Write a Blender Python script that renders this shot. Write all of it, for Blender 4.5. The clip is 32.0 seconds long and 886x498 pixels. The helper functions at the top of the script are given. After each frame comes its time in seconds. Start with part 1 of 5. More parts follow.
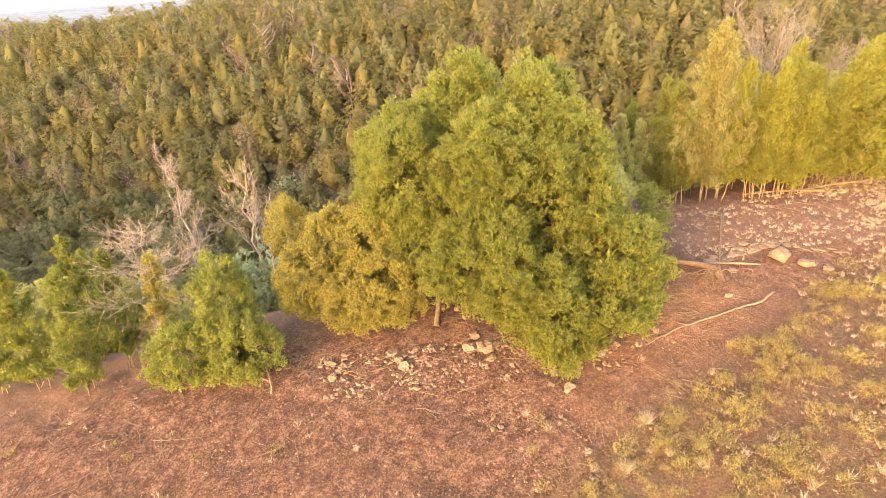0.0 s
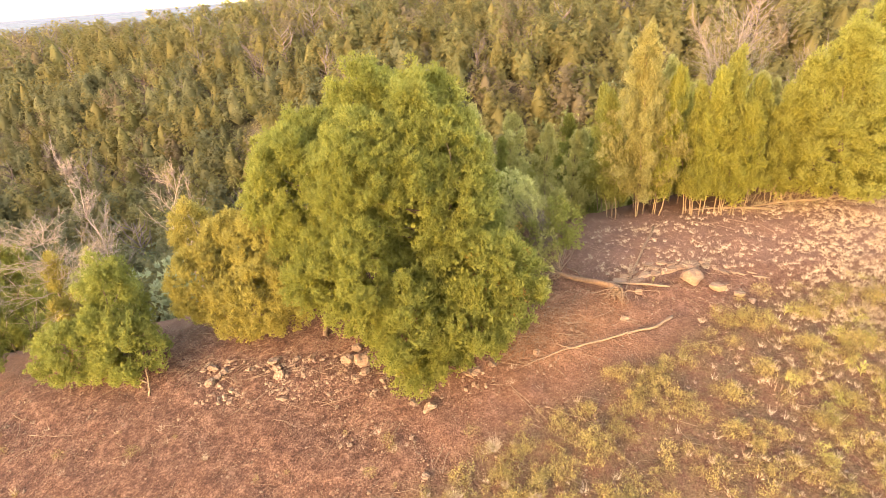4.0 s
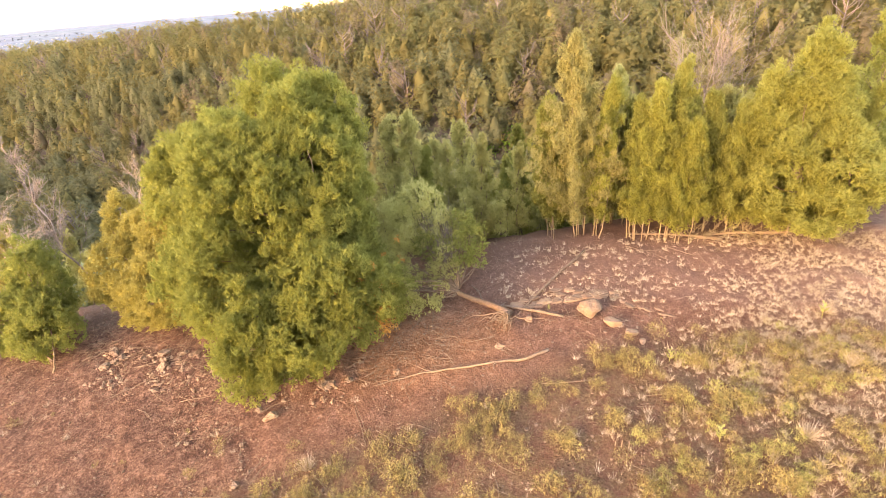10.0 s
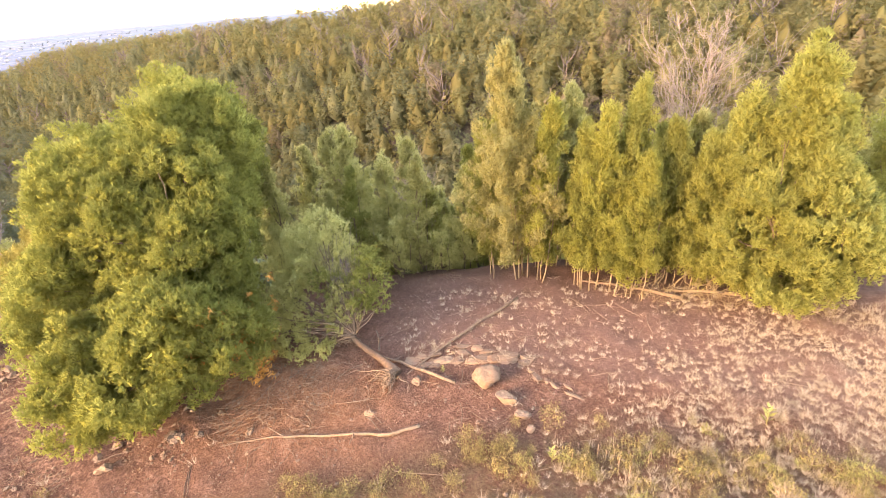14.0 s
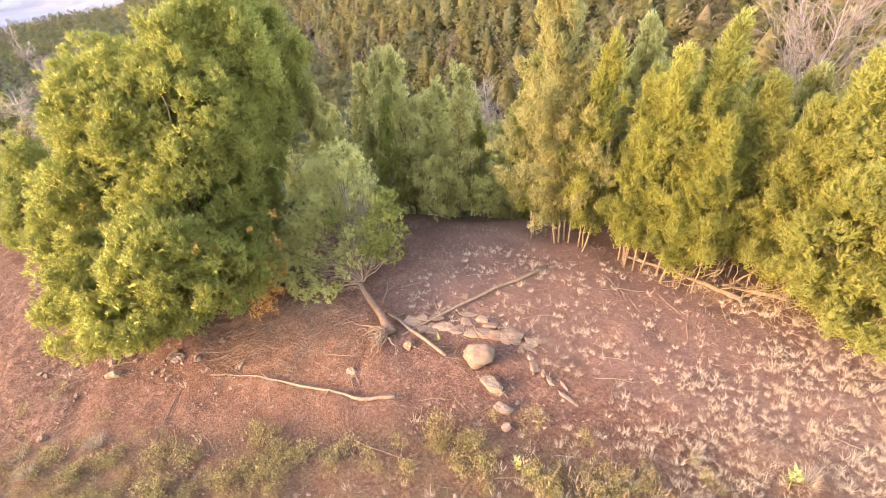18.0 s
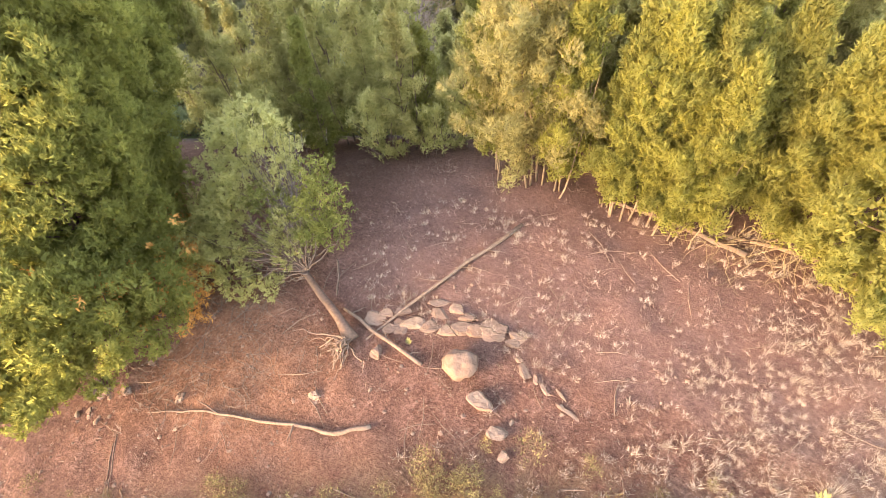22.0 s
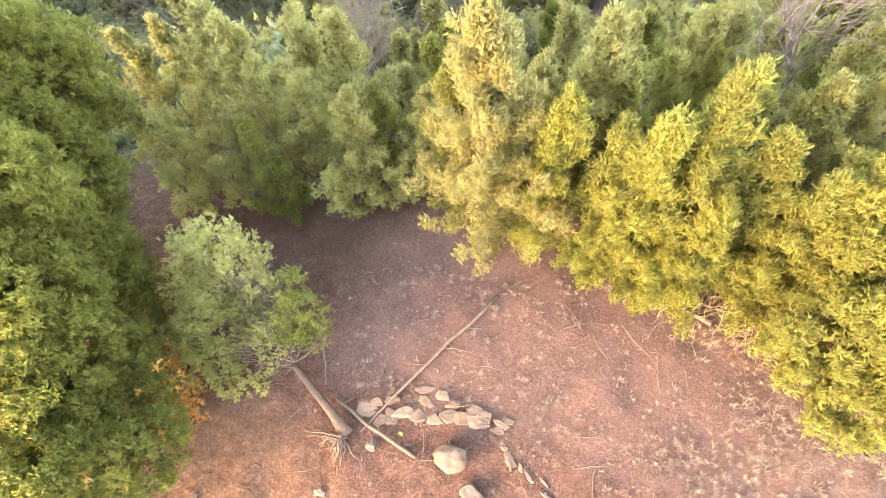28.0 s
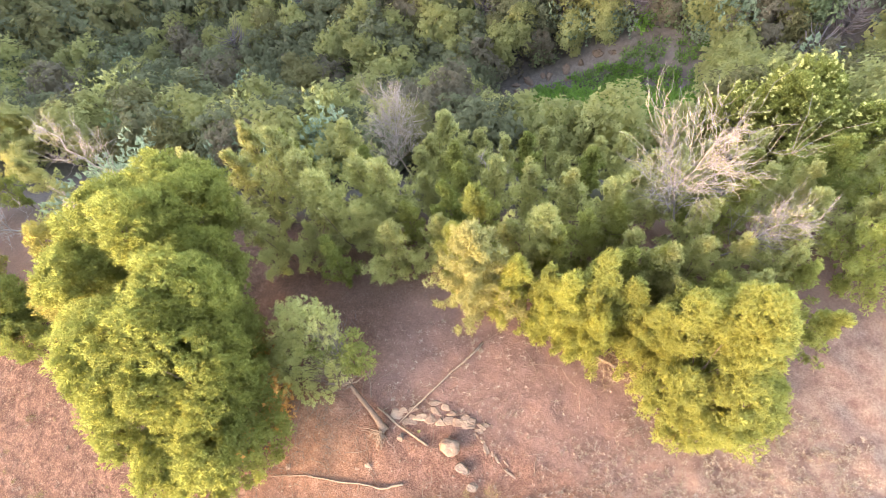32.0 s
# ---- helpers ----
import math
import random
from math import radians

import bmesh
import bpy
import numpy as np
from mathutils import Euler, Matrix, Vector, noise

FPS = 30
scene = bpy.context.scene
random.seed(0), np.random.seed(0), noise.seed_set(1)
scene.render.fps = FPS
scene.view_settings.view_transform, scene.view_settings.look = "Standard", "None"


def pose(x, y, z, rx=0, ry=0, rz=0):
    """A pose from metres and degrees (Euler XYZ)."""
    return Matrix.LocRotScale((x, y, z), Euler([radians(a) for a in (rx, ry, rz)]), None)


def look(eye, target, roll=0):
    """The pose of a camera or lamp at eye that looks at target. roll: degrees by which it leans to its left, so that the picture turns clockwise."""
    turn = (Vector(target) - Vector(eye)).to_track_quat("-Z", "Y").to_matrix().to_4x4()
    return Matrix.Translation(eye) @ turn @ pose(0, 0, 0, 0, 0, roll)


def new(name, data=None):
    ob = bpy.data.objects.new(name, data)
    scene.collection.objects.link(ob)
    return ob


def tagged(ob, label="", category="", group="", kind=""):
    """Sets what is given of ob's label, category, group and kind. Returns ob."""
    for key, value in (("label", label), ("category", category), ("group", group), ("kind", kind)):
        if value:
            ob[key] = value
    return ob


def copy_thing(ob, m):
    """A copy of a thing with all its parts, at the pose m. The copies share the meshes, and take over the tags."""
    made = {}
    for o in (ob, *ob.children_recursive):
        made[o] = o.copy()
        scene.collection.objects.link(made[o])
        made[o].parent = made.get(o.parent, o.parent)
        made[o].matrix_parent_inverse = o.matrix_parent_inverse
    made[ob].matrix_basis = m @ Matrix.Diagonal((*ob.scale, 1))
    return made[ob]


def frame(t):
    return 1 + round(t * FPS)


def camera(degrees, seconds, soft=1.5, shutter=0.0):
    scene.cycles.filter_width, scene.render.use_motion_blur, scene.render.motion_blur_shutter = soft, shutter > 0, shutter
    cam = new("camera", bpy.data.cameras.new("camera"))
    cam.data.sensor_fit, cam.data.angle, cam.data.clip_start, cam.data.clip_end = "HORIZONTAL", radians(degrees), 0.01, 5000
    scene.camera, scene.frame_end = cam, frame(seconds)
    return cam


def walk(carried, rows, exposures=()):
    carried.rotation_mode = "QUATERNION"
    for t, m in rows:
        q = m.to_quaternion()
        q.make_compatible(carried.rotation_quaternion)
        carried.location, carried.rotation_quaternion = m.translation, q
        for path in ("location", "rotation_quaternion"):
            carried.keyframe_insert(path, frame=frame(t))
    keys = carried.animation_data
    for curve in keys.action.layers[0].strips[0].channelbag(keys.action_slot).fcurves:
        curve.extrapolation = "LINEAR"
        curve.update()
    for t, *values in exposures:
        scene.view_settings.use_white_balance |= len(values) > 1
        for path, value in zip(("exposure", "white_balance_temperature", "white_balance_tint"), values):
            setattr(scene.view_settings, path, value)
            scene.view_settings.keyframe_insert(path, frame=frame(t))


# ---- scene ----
cam = camera(79.2, 32.0, soft=0.7)
METRES, EYE, TILT, LEAN, TURN = 70.0, 16.0, -28.0, 4.0, 0.0
ROWS = [
    (0.0, 0.0, 0.0, 0.0, 0.0, 0.0, -0.0),
    (0.5, 0.0203, 0.003, 0.0014, 0.96, 0.0, -0.46),
    (1.0, 0.0394, 0.0058, 0.0031, 1.57, 0.03, -0.73),
    (1.5, 0.0578, 0.0083, 0.0044, 1.98, 0.12, -0.91),
    (2.0, 0.0754, 0.011, 0.0063, 2.35, 0.12, -1.0),
    (2.5, 0.0914, 0.0134, 0.0076, 2.73, 0.11, -1.17),
    (3.0, 0.1066, 0.0152, 0.0087, 3.11, 0.12, -1.32),
    (3.5, 0.121, 0.0165, 0.0096, 3.45, 0.13, -1.46),
    (5.5, 0.1754, 0.0218, 0.0131, 9.72, -0.15, -4.72),
    (6.0, 0.1885, 0.0239, 0.0143, 10.75, -0.22, -5.21),
    (6.5, 0.2017, 0.0266, 0.0154, 11.56, -0.23, -5.57),
    (7.0, 0.2145, 0.0295, 0.0167, 12.1, -0.26, -5.81),
    (7.5, 0.2282, 0.033, 0.0182, 12.52, -0.23, -5.98),
    (8.0, 0.242, 0.0371, 0.0202, 12.83, -0.23, -6.1),
    (8.5, 0.2559, 0.0418, 0.0224, 13.07, -0.26, -6.18),
    (9.0, 0.2698, 0.0468, 0.0247, 13.27, -0.27, -6.22),
    (9.5, 0.2841, 0.0524, 0.0272, 13.47, -0.26, -6.28),
    (10.0, 0.2979, 0.0588, 0.0314, 13.57, -0.35, -6.29),
    (10.5, 0.3122, 0.0678, 0.0353, 13.72, -0.26, -6.31),
    (11.0, 0.3262, 0.0788, 0.0413, 13.8, -0.31, -6.34),
    (11.5, 0.3405, 0.0913, 0.0474, 14.38, -0.34, -6.6),
    (12.0, 0.3538, 0.1047, 0.0544, 15.85, -0.56, -7.37),
    (12.5, 0.3664, 0.1194, 0.0617, 17.72, -0.78, -8.32),
    (13.0, 0.3783, 0.1336, 0.0689, 18.67, -0.91, -8.81),
    (13.5, 0.3895, 0.1462, 0.0755, 19.32, -0.96, -9.14),
    (14.0, 0.3995, 0.1571, 0.0813, 20.7, -1.39, -9.89),
    (14.5, 0.4094, 0.1666, 0.0866, 21.56, -3.12, -10.27),
    (16.5, 0.4389, 0.1981, 0.106, 29.82, -12.43, -14.11),
    (17.0, 0.4399, 0.206, 0.1104, 31.59, -12.87, -14.88),
    (17.5, 0.4375, 0.2146, 0.1154, 32.75, -13.19, -15.32),
    (18.0, 0.4322, 0.2231, 0.1201, 33.44, -13.37, -15.63),
    (18.5, 0.4252, 0.2319, 0.1253, 33.89, -13.53, -15.8),
    (19.0, 0.4176, 0.2412, 0.1303, 34.29, -13.65, -15.87),
    (19.5, 0.4093, 0.2497, 0.1344, 34.57, -15.74, -15.97),
    (20.0, 0.4003, 0.2585, 0.1391, 34.73, -18.99, -15.96),
    (20.5, 0.3914, 0.2676, 0.1437, 30.64, -20.9, -14.11),
    (21.0, 0.3827, 0.276, 0.1505, 27.18, -23.11, -12.41),
    (21.5, 0.3751, 0.2826, 0.1609, 25.91, -25.64, -11.7),
    (22.0, 0.3675, 0.2886, 0.1747, 25.32, -28.49, -11.38),
    (22.5, 0.36, 0.2952, 0.1879, 24.5, -29.92, -10.96),
    (23.0, 0.3528, 0.303, 0.2005, 22.53, -29.64, -9.96),
    (23.5, 0.3464, 0.309, 0.2174, 21.5, -29.59, -9.28),
    (24.0, 0.3402, 0.3137, 0.2365, 20.95, -29.75, -8.99),
    (24.5, 0.3343, 0.3201, 0.2531, 20.66, -29.76, -8.82),
    (26.5, 0.3247, 0.343, 0.2752, 20.31, -32.26, -8.4),
    (27.0, 0.3262, 0.3419, 0.2749, 20.32, -34.79, -8.36),
    (27.5, 0.3276, 0.3408, 0.2745, 20.33, -37.2, -8.32),
    (28.0, 0.3287, 0.3399, 0.2743, 20.35, -39.6, -8.25),
    (28.5, 0.3299, 0.3396, 0.2742, 20.32, -41.99, -8.19),
    (29.0, 0.3309, 0.3426, 0.2756, 20.32, -42.64, -8.12),
    (29.5, 0.3311, 0.3482, 0.2807, 20.39, -42.65, -8.08),
    (30.0, 0.3318, 0.34, 0.2989, 21.2, -42.84, -8.42),
    (30.5, 0.3329, 0.3204, 0.3357, 21.36, -42.88, -8.47),
    (31.0, 0.3335, 0.297, 0.3796, 21.46, -42.86, -8.53),
    (31.5, 0.3336, 0.2734, 0.4231, 21.56, -42.84, -8.53),
    (32.0, 0.333, 0.2556, 0.4549, 21.63, -42.83, -8.56),
]
walk(cam, [(t, pose(0, 0, EYE, TILT, LEAN, TURN) @ pose(METRES * x, METRES * y, METRES * z, 90 + pitch, roll, yaw)) for t, x, y, z, yaw, pitch, roll in ROWS],
     exposures=[(0.0, 3.74, 12200, 27), (9.0, 3.63, 10500, 29), (18.0, 3.9, 9000, 31), (22.0, 3.93, 9000, 31), (24.0, 4.22, 8900, 29), (27.0, 4.36, 8900, 26), (32.0, 4.17, 8300, 22)])

# ---- world and sun ----
SUN_FROM = Vector((-0.56, -0.83, 0.0)).normalized()
SUN_UP = radians(16)
world = bpy.data.worlds.new("evening_sky")
scene.world = world
world.use_nodes = True
wn = world.node_tree
sky = wn.nodes.new("ShaderNodeTexSky")
sky.sky_type, sky.sun_disc = "NISHITA", False
sky.sun_elevation, sky.sun_rotation = SUN_UP, math.atan2(SUN_FROM.x, SUN_FROM.y)
sky.air_density, sky.dust_density = 1.0, 0.8
wn.links.new(sky.outputs[0], wn.nodes["Background"].inputs[0])
wn.nodes["Background"].inputs[1].default_value = 0.15
sun_data = bpy.data.lights.new("sun", "SUN")
sun_data.energy, sun_data.angle, sun_data.color = 0.42, radians(14.0), (1.0, 0.74, 0.42)
sun = new("sun", sun_data)
sun.matrix_basis = look((0, 0, 80), Vector((0, 0, 80)) - (SUN_FROM * math.cos(SUN_UP) + Vector((0, 0, math.sin(SUN_UP)))))


# ---- materials ----
def shader(name):
    m = bpy.data.materials.new(name)
    m.use_nodes = True
    nt = m.node_tree
    return m, nt, nt.nodes["Principled BSDF"]


def node(nt, kind, **inputs):
    n = nt.nodes.new(kind)
    for k, v in inputs.items():
        n.inputs[k.replace("_", " ")].default_value = v
    return n


def ramp(nt, fac, stops):
    r = nt.nodes.new("ShaderNodeValToRGB")
    el = r.color_ramp.elements
    while len(el) < len(stops):
        el.new(0.5)
    for e, (p, c) in zip(el, stops):
        e.position, e.color = p, (*c, 1)
    nt.links.new(fac, r.inputs[0])
    return r.outputs[0]


def mixc(nt, fac, a, b, mode="MIX"):
    n = nt.nodes.new("ShaderNodeMix")
    n.data_type, n.blend_type = "RGBA", mode
    for sock, v in ((n.inputs[0], fac), (n.inputs[6], a), (n.inputs[7], b)):
        if hasattr(v, "links"):
            nt.links.new(v, sock)
        else:
            sock.default_value = v if isinstance(v, (int, float)) else (*v, 1)
    return n.outputs[2]


def calc(nt, op, a, b=0.0, c=0.0):
    n = nt.nodes.new("ShaderNodeMath")
    n.operation = op
    for i, v in enumerate((a, b, c)):
        if hasattr(v, "links"):
            nt.links.new(v, n.inputs[i])
        else:
            n.inputs[i].default_value = v
    return n.outputs[0]


def noise_of(nt, scale, detail=4, rough=0.6, vec=None):
    n = node(nt, "ShaderNodeTexNoise", Scale=scale, Detail=detail, Roughness=rough)
    if vec is None:
        vec = nt.nodes.new("ShaderNodeNewGeometry").outputs["Position"]
    nt.links.new(vec, n.inputs["Vector"])
    return n.outputs["Fac"]


def bump_to(nt, bsdf, height, strength=0.5, dist=0.03):
    b = node(nt, "ShaderNodeBump", Strength=strength, Distance=dist)
    nt.links.new(height, b.inputs["Height"])
    nt.links.new(b.outputs[0], bsdf.inputs["Normal"])


def leaf_material(name, dark, mid, light, glow=0.35, patch=0.6, vary=0.7):
    """Leaves: each leaf takes its own tint, trees and clumps differ slightly, and some light comes through."""
    m, nt, bsdf = shader(name)
    geo = nt.nodes.new("ShaderNodeNewGeometry")
    info = nt.nodes.new("ShaderNodeObjectInfo")
    clump = noise_of(nt, patch, 2)
    v = calc(nt, "ADD", calc(nt, "MULTIPLY_ADD", geo.outputs["Random Per Island"], 0.15, 0.045), calc(nt, "MULTIPLY_ADD", clump, vary, 0.35 - 0.5 * vary))
    fine = noise_of(nt, 7.0, 3, 0.7)
    v = calc(nt, "ADD", v, calc(nt, "MULTIPLY_ADD", fine, 0.2, 0.05))
    v = calc(nt, "ADD", v, calc(nt, "MULTIPLY_ADD", info.outputs["Random"], 0.25, -0.25))
    col = ramp(nt, v, [(0.15, tuple(0.65 * a + 0.35 * b for a, b in zip(dark, mid))), (0.5, mid), (0.95, light)])
    bsdf.inputs["Roughness"].default_value = 0.65
    bsdf.inputs["Specular IOR Level"].default_value = 0.1
    bump_to(nt, bsdf, fine, 0.5, 0.1)
    nt.links.new(col, bsdf.inputs["Base Color"])
    tr = nt.nodes.new("ShaderNodeBsdfTranslucent")
    nt.links.new(col, tr.inputs[0])
    mx = node(nt, "ShaderNodeMixShader", Fac=glow)
    nt.links.new(bsdf.outputs[0], mx.inputs[1])
    nt.links.new(tr.outputs[0], mx.inputs[2])
    nt.links.new(mx.outputs[0], nt.nodes["Material Output"].inputs[0])
    return m


def bark_material(name, a, b, scale=9.0):
    m, nt, bsdf = shader(name)
    n1, n2 = noise_of(nt, scale, 5, 0.7), noise_of(nt, scale * 0.2, 2)
    col = ramp(nt, calc(nt, "ADD", calc(nt, "MULTIPLY", n1, 0.7), calc(nt, "MULTIPLY", n2, 0.3)), [(0.3, a), (0.7, b)])
    nt.links.new(col, bsdf.inputs["Base Color"])
    bsdf.inputs["Roughness"].default_value = 0.9
    bump_to(nt, bsdf, n1, 0.6, 0.02)
    return m


def rock_material(name, a, b, stain):
    m, nt, bsdf = shader(name)
    n1, n2 = noise_of(nt, 7, 6, 0.7), noise_of(nt, 1.6, 3)
    info = nt.nodes.new("ShaderNodeObjectInfo")
    col = ramp(nt, n1, [(0.3, a), (0.7, b)])
    col = mixc(nt, ramp(nt, n2, [(0.48, (0, 0, 0)), (0.66, (0.8, 0.8, 0.8))]), col, stain)
    col = mixc(nt, calc(nt, "MULTIPLY", info.outputs["Random"], 0.35), col, stain)
    nt.links.new(col, bsdf.inputs["Base Color"])
    bsdf.inputs["Roughness"].default_value = 0.9
    bump_to(nt, bsdf, n1, 0.8, 0.05)
    return m


def straw_material(name, a, b):
    m, nt, bsdf = shader(name)
    geo = nt.nodes.new("ShaderNodeNewGeometry")
    v = calc(nt, "ADD", calc(nt, "MULTIPLY", geo.outputs["Random Per Island"], 0.5), calc(nt, "MULTIPLY", noise_of(nt, 0.5, 2), 0.6))
    nt.links.new(ramp(nt, v, [(0.2, a), (0.85, b)]), bsdf.inputs["Base Color"])
    bsdf.inputs["Roughness"].default_value = 0.7
    bsdf.inputs["Specular IOR Level"].default_value = 0.2
    return m


def ground_material():
    m, nt, bsdf = shader("red_earth_and_scrub")
    att = {}
    for k in ("scrub", "plain", "straw", "weeds", "litter", "orange", "stony", "smooth", "bed"):
        a = nt.nodes.new("ShaderNodeAttribute")
        a.attribute_name = k
        att[k] = a.outputs["Fac"]
    big, mid, fine = noise_of(nt, 0.22, 4), noise_of(nt, 1.7, 5, 0.65), noise_of(nt, 8, 8, 0.8)
    v = calc(nt, "ADD", calc(nt, "MULTIPLY", mid, 0.35), calc(nt, "MULTIPLY", fine, 0.65))
    soil = ramp(nt, v, [(0.36, (0.066, 0.034, 0.026)), (0.5, (0.152, 0.079, 0.056)), (0.64, (0.285, 0.172, 0.128))])
    soil = mixc(nt, ramp(nt, big, [(0.4, (0, 0, 0)), (0.65, (0.55, 0.55, 0.55))]), soil, (0.119, 0.062, 0.042))
    trodden = ramp(nt, v, [(0.36, (0.105, 0.057, 0.044)), (0.64, (0.19, 0.116, 0.09))])
    soil = mixc(nt, calc(nt, "MULTIPLY", att["smooth"], 0.85), soil, trodden)
    rusty = ramp(nt, v, [(0.36, (0.12, 0.058, 0.034)), (0.5, (0.225, 0.115, 0.066)), (0.64, (0.36, 0.21, 0.13))])
    soil = mixc(nt, att["orange"], soil, rusty)
    stony = ramp(nt, v, [(0.4, (0.046, 0.023, 0.018)), (0.5, (0.108, 0.056, 0.04)), (0.6, (0.25, 0.152, 0.11))])
    soil = mixc(nt, att["stony"], soil, stony)
    dry = ramp(nt, fine, [(0.35, (0.125, 0.078, 0.056)), (0.65, (0.28, 0.205, 0.146))])
    soil = mixc(nt, calc(nt, "MULTIPLY", att["straw"], ramp(nt, mid, [(0.36, (0, 0, 0)), (0.62, (1, 1, 1))])), soil, dry)
    weeds = ramp(nt, fine, [(0.35, (0.065, 0.039, 0.027)), (0.66, (0.177, 0.123, 0.069))])
    soil = mixc(nt, calc(nt, "MULTIPLY", att["weeds"], ramp(nt, mid, [(0.35, (0, 0, 0)), (0.55, (0.85, 0.85, 0.85))])), soil, weeds)
    litter = ramp(nt, fine, [(0.3, (0.1, 0.056, 0.042)), (0.7, (0.25, 0.146, 0.105))])
    soil = mixc(nt, att["litter"], soil, litter)
    scrub = ramp(nt, v, [(0.3, (0.065, 0.052, 0.046)), (0.52, (0.12, 0.097, 0.083)), (0.72, (0.185, 0.152, 0.127))])
    scrub = mixc(nt, ramp(nt, noise_of(nt, 0.06, 3), [(0.45, (0, 0, 0)), (0.6, (0.6, 0.6, 0.6))]), scrub, (0.054, 0.062, 0.027))
    col = mixc(nt, att["scrub"], soil, scrub)
    pebbles = ramp(nt, v, [(0.36, (0.07, 0.055, 0.045)), (0.5, (0.135, 0.11, 0.092)), (0.64, (0.26, 0.22, 0.185))])
    col = mixc(nt, att["bed"], col, pebbles)
    # fields of the plain; haze is painted in as their blue-grey land colour
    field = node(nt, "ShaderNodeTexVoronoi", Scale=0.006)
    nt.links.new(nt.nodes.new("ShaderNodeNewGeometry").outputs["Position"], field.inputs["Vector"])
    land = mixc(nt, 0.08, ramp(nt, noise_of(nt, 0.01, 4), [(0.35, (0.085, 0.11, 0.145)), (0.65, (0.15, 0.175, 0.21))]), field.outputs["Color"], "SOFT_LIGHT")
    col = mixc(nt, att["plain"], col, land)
    nt.links.new(col, bsdf.inputs["Base Color"])
    bsdf.inputs["Roughness"].default_value = 0.95
    bsdf.inputs["Specular IOR Level"].default_value = 0.15
    bump_to(nt, bsdf, calc(nt, "MULTIPLY", calc(nt, "ADD", calc(nt, "MULTIPLY", fine, 1.3), mid), calc(nt, "MULTIPLY_ADD", att["smooth"], -0.6, 1.0)), 1.0, 0.16)
    return m


GROUND = ground_material()
LEAF_ACACIA = leaf_material("acacia_leaves", (0.113, 0.128, 0.037), (0.198, 0.219, 0.063), (0.315, 0.33, 0.1), 0.7, 0.3)
LEAF_WATTLE = leaf_material("yellow_green_wattle_leaves", (0.152, 0.16, 0.049), (0.255, 0.263, 0.079), (0.375, 0.372, 0.119), 0.68)
LEAF_GOLDEN = leaf_material("bright_yellow_wattle_leaves", (0.16, 0.166, 0.047), (0.265, 0.272, 0.075), (0.385, 0.385, 0.114), 0.68)
LEAF_PALE = leaf_material("pale_dry_wattle_leaves", (0.19, 0.178, 0.074), (0.28, 0.262, 0.108), (0.38, 0.35, 0.16), 0.6)
LEAF_GREEN = leaf_material("fresh_green_leaves", (0.095, 0.12, 0.036), (0.195, 0.22, 0.064), (0.33, 0.345, 0.11), 0.55)
LEAF_OLIVE = leaf_material("olive_wattle_leaves", (0.21, 0.207, 0.088), (0.355, 0.348, 0.143), (0.49, 0.475, 0.205), 0.7)
LEAF_GOLD = leaf_material("golden_leaves", (0.175, 0.158, 0.05), (0.295, 0.268, 0.086), (0.43, 0.39, 0.135), 0.6)
LEAF_DARK = leaf_material("dark_gully_leaves", (0.10, 0.135, 0.068), (0.21, 0.26, 0.13), (0.36, 0.405, 0.2), 0.5)
LEAF_DEEP = leaf_material("deep_green_leaves", (0.104, 0.108, 0.062), (0.162, 0.168, 0.093), (0.232, 0.236, 0.128), 0.6, 0.3, 0.45)
LEAF_CARPET = leaf_material("gully_carpet_leaves", (0.06, 0.13, 0.024), (0.14, 0.26, 0.05), (0.26, 0.4, 0.09), 0.35)
LEAF_HILL = leaf_material("hill_wattle_leaves", (0.134, 0.124, 0.058), (0.204, 0.188, 0.084), (0.28, 0.256, 0.113), 0.65, 0.3, 0.45)
LEAF_BROWN = leaf_material("dried_brown_foliage", (0.122, 0.103, 0.07), (0.183, 0.155, 0.102), (0.26, 0.22, 0.145), 0.6, 0.3, 0.45)
LEAF_GREYGREEN = leaf_material("grey_green_leaves", (0.27, 0.28, 0.115), (0.44, 0.445, 0.19), (0.58, 0.58, 0.26), 0.7)
LEAF_RUST = leaf_material("rust_brown_dead_leaves", (0.2, 0.09, 0.03), (0.44, 0.21, 0.06), (0.6, 0.34, 0.11), 0.4)
LEAF_BLOSSOM = leaf_material("cream_blossom", (0.36, 0.35, 0.11), (0.52, 0.49, 0.17), (0.64, 0.6, 0.27), 0.4)
LEAF_WOOD = leaf_material("far_wood_leaves", (0.128, 0.129, 0.062), (0.19, 0.19, 0.088), (0.265, 0.256, 0.116), 0.6, 0.3, 0.5)
LEAF_BLUE = leaf_material("bluish_green_leaves", (0.13, 0.17, 0.115), (0.25, 0.31, 0.2), (0.39, 0.46, 0.3), 0.55)
BARK = bark_material("wattle_bark", (0.09, 0.06, 0.036), (0.25, 0.18, 0.115))
STRAWBARK = bark_material("yellowish_dry_branches", (0.1, 0.072, 0.036), (0.25, 0.185, 0.1))
BARK_DARK = bark_material("dark_bark", (0.06, 0.04, 0.028), (0.19, 0.13, 0.09))
DEADWOOD = bark_material("bleached_deadwood", (0.2, 0.156, 0.125), (0.4, 0.325, 0.27))
DRYWOOD = bark_material("grey_weathered_dead_wood", (0.14, 0.114, 0.104), (0.28, 0.236, 0.216))
LOGWOOD = bark_material("weathered_log_wood", (0.088, 0.056, 0.036), (0.232, 0.160, 0.108))
ROCK = rock_material("lichen_rock", (0.1, 0.066, 0.045), (0.2, 0.138, 0.096), (0.15, 0.088, 0.056))
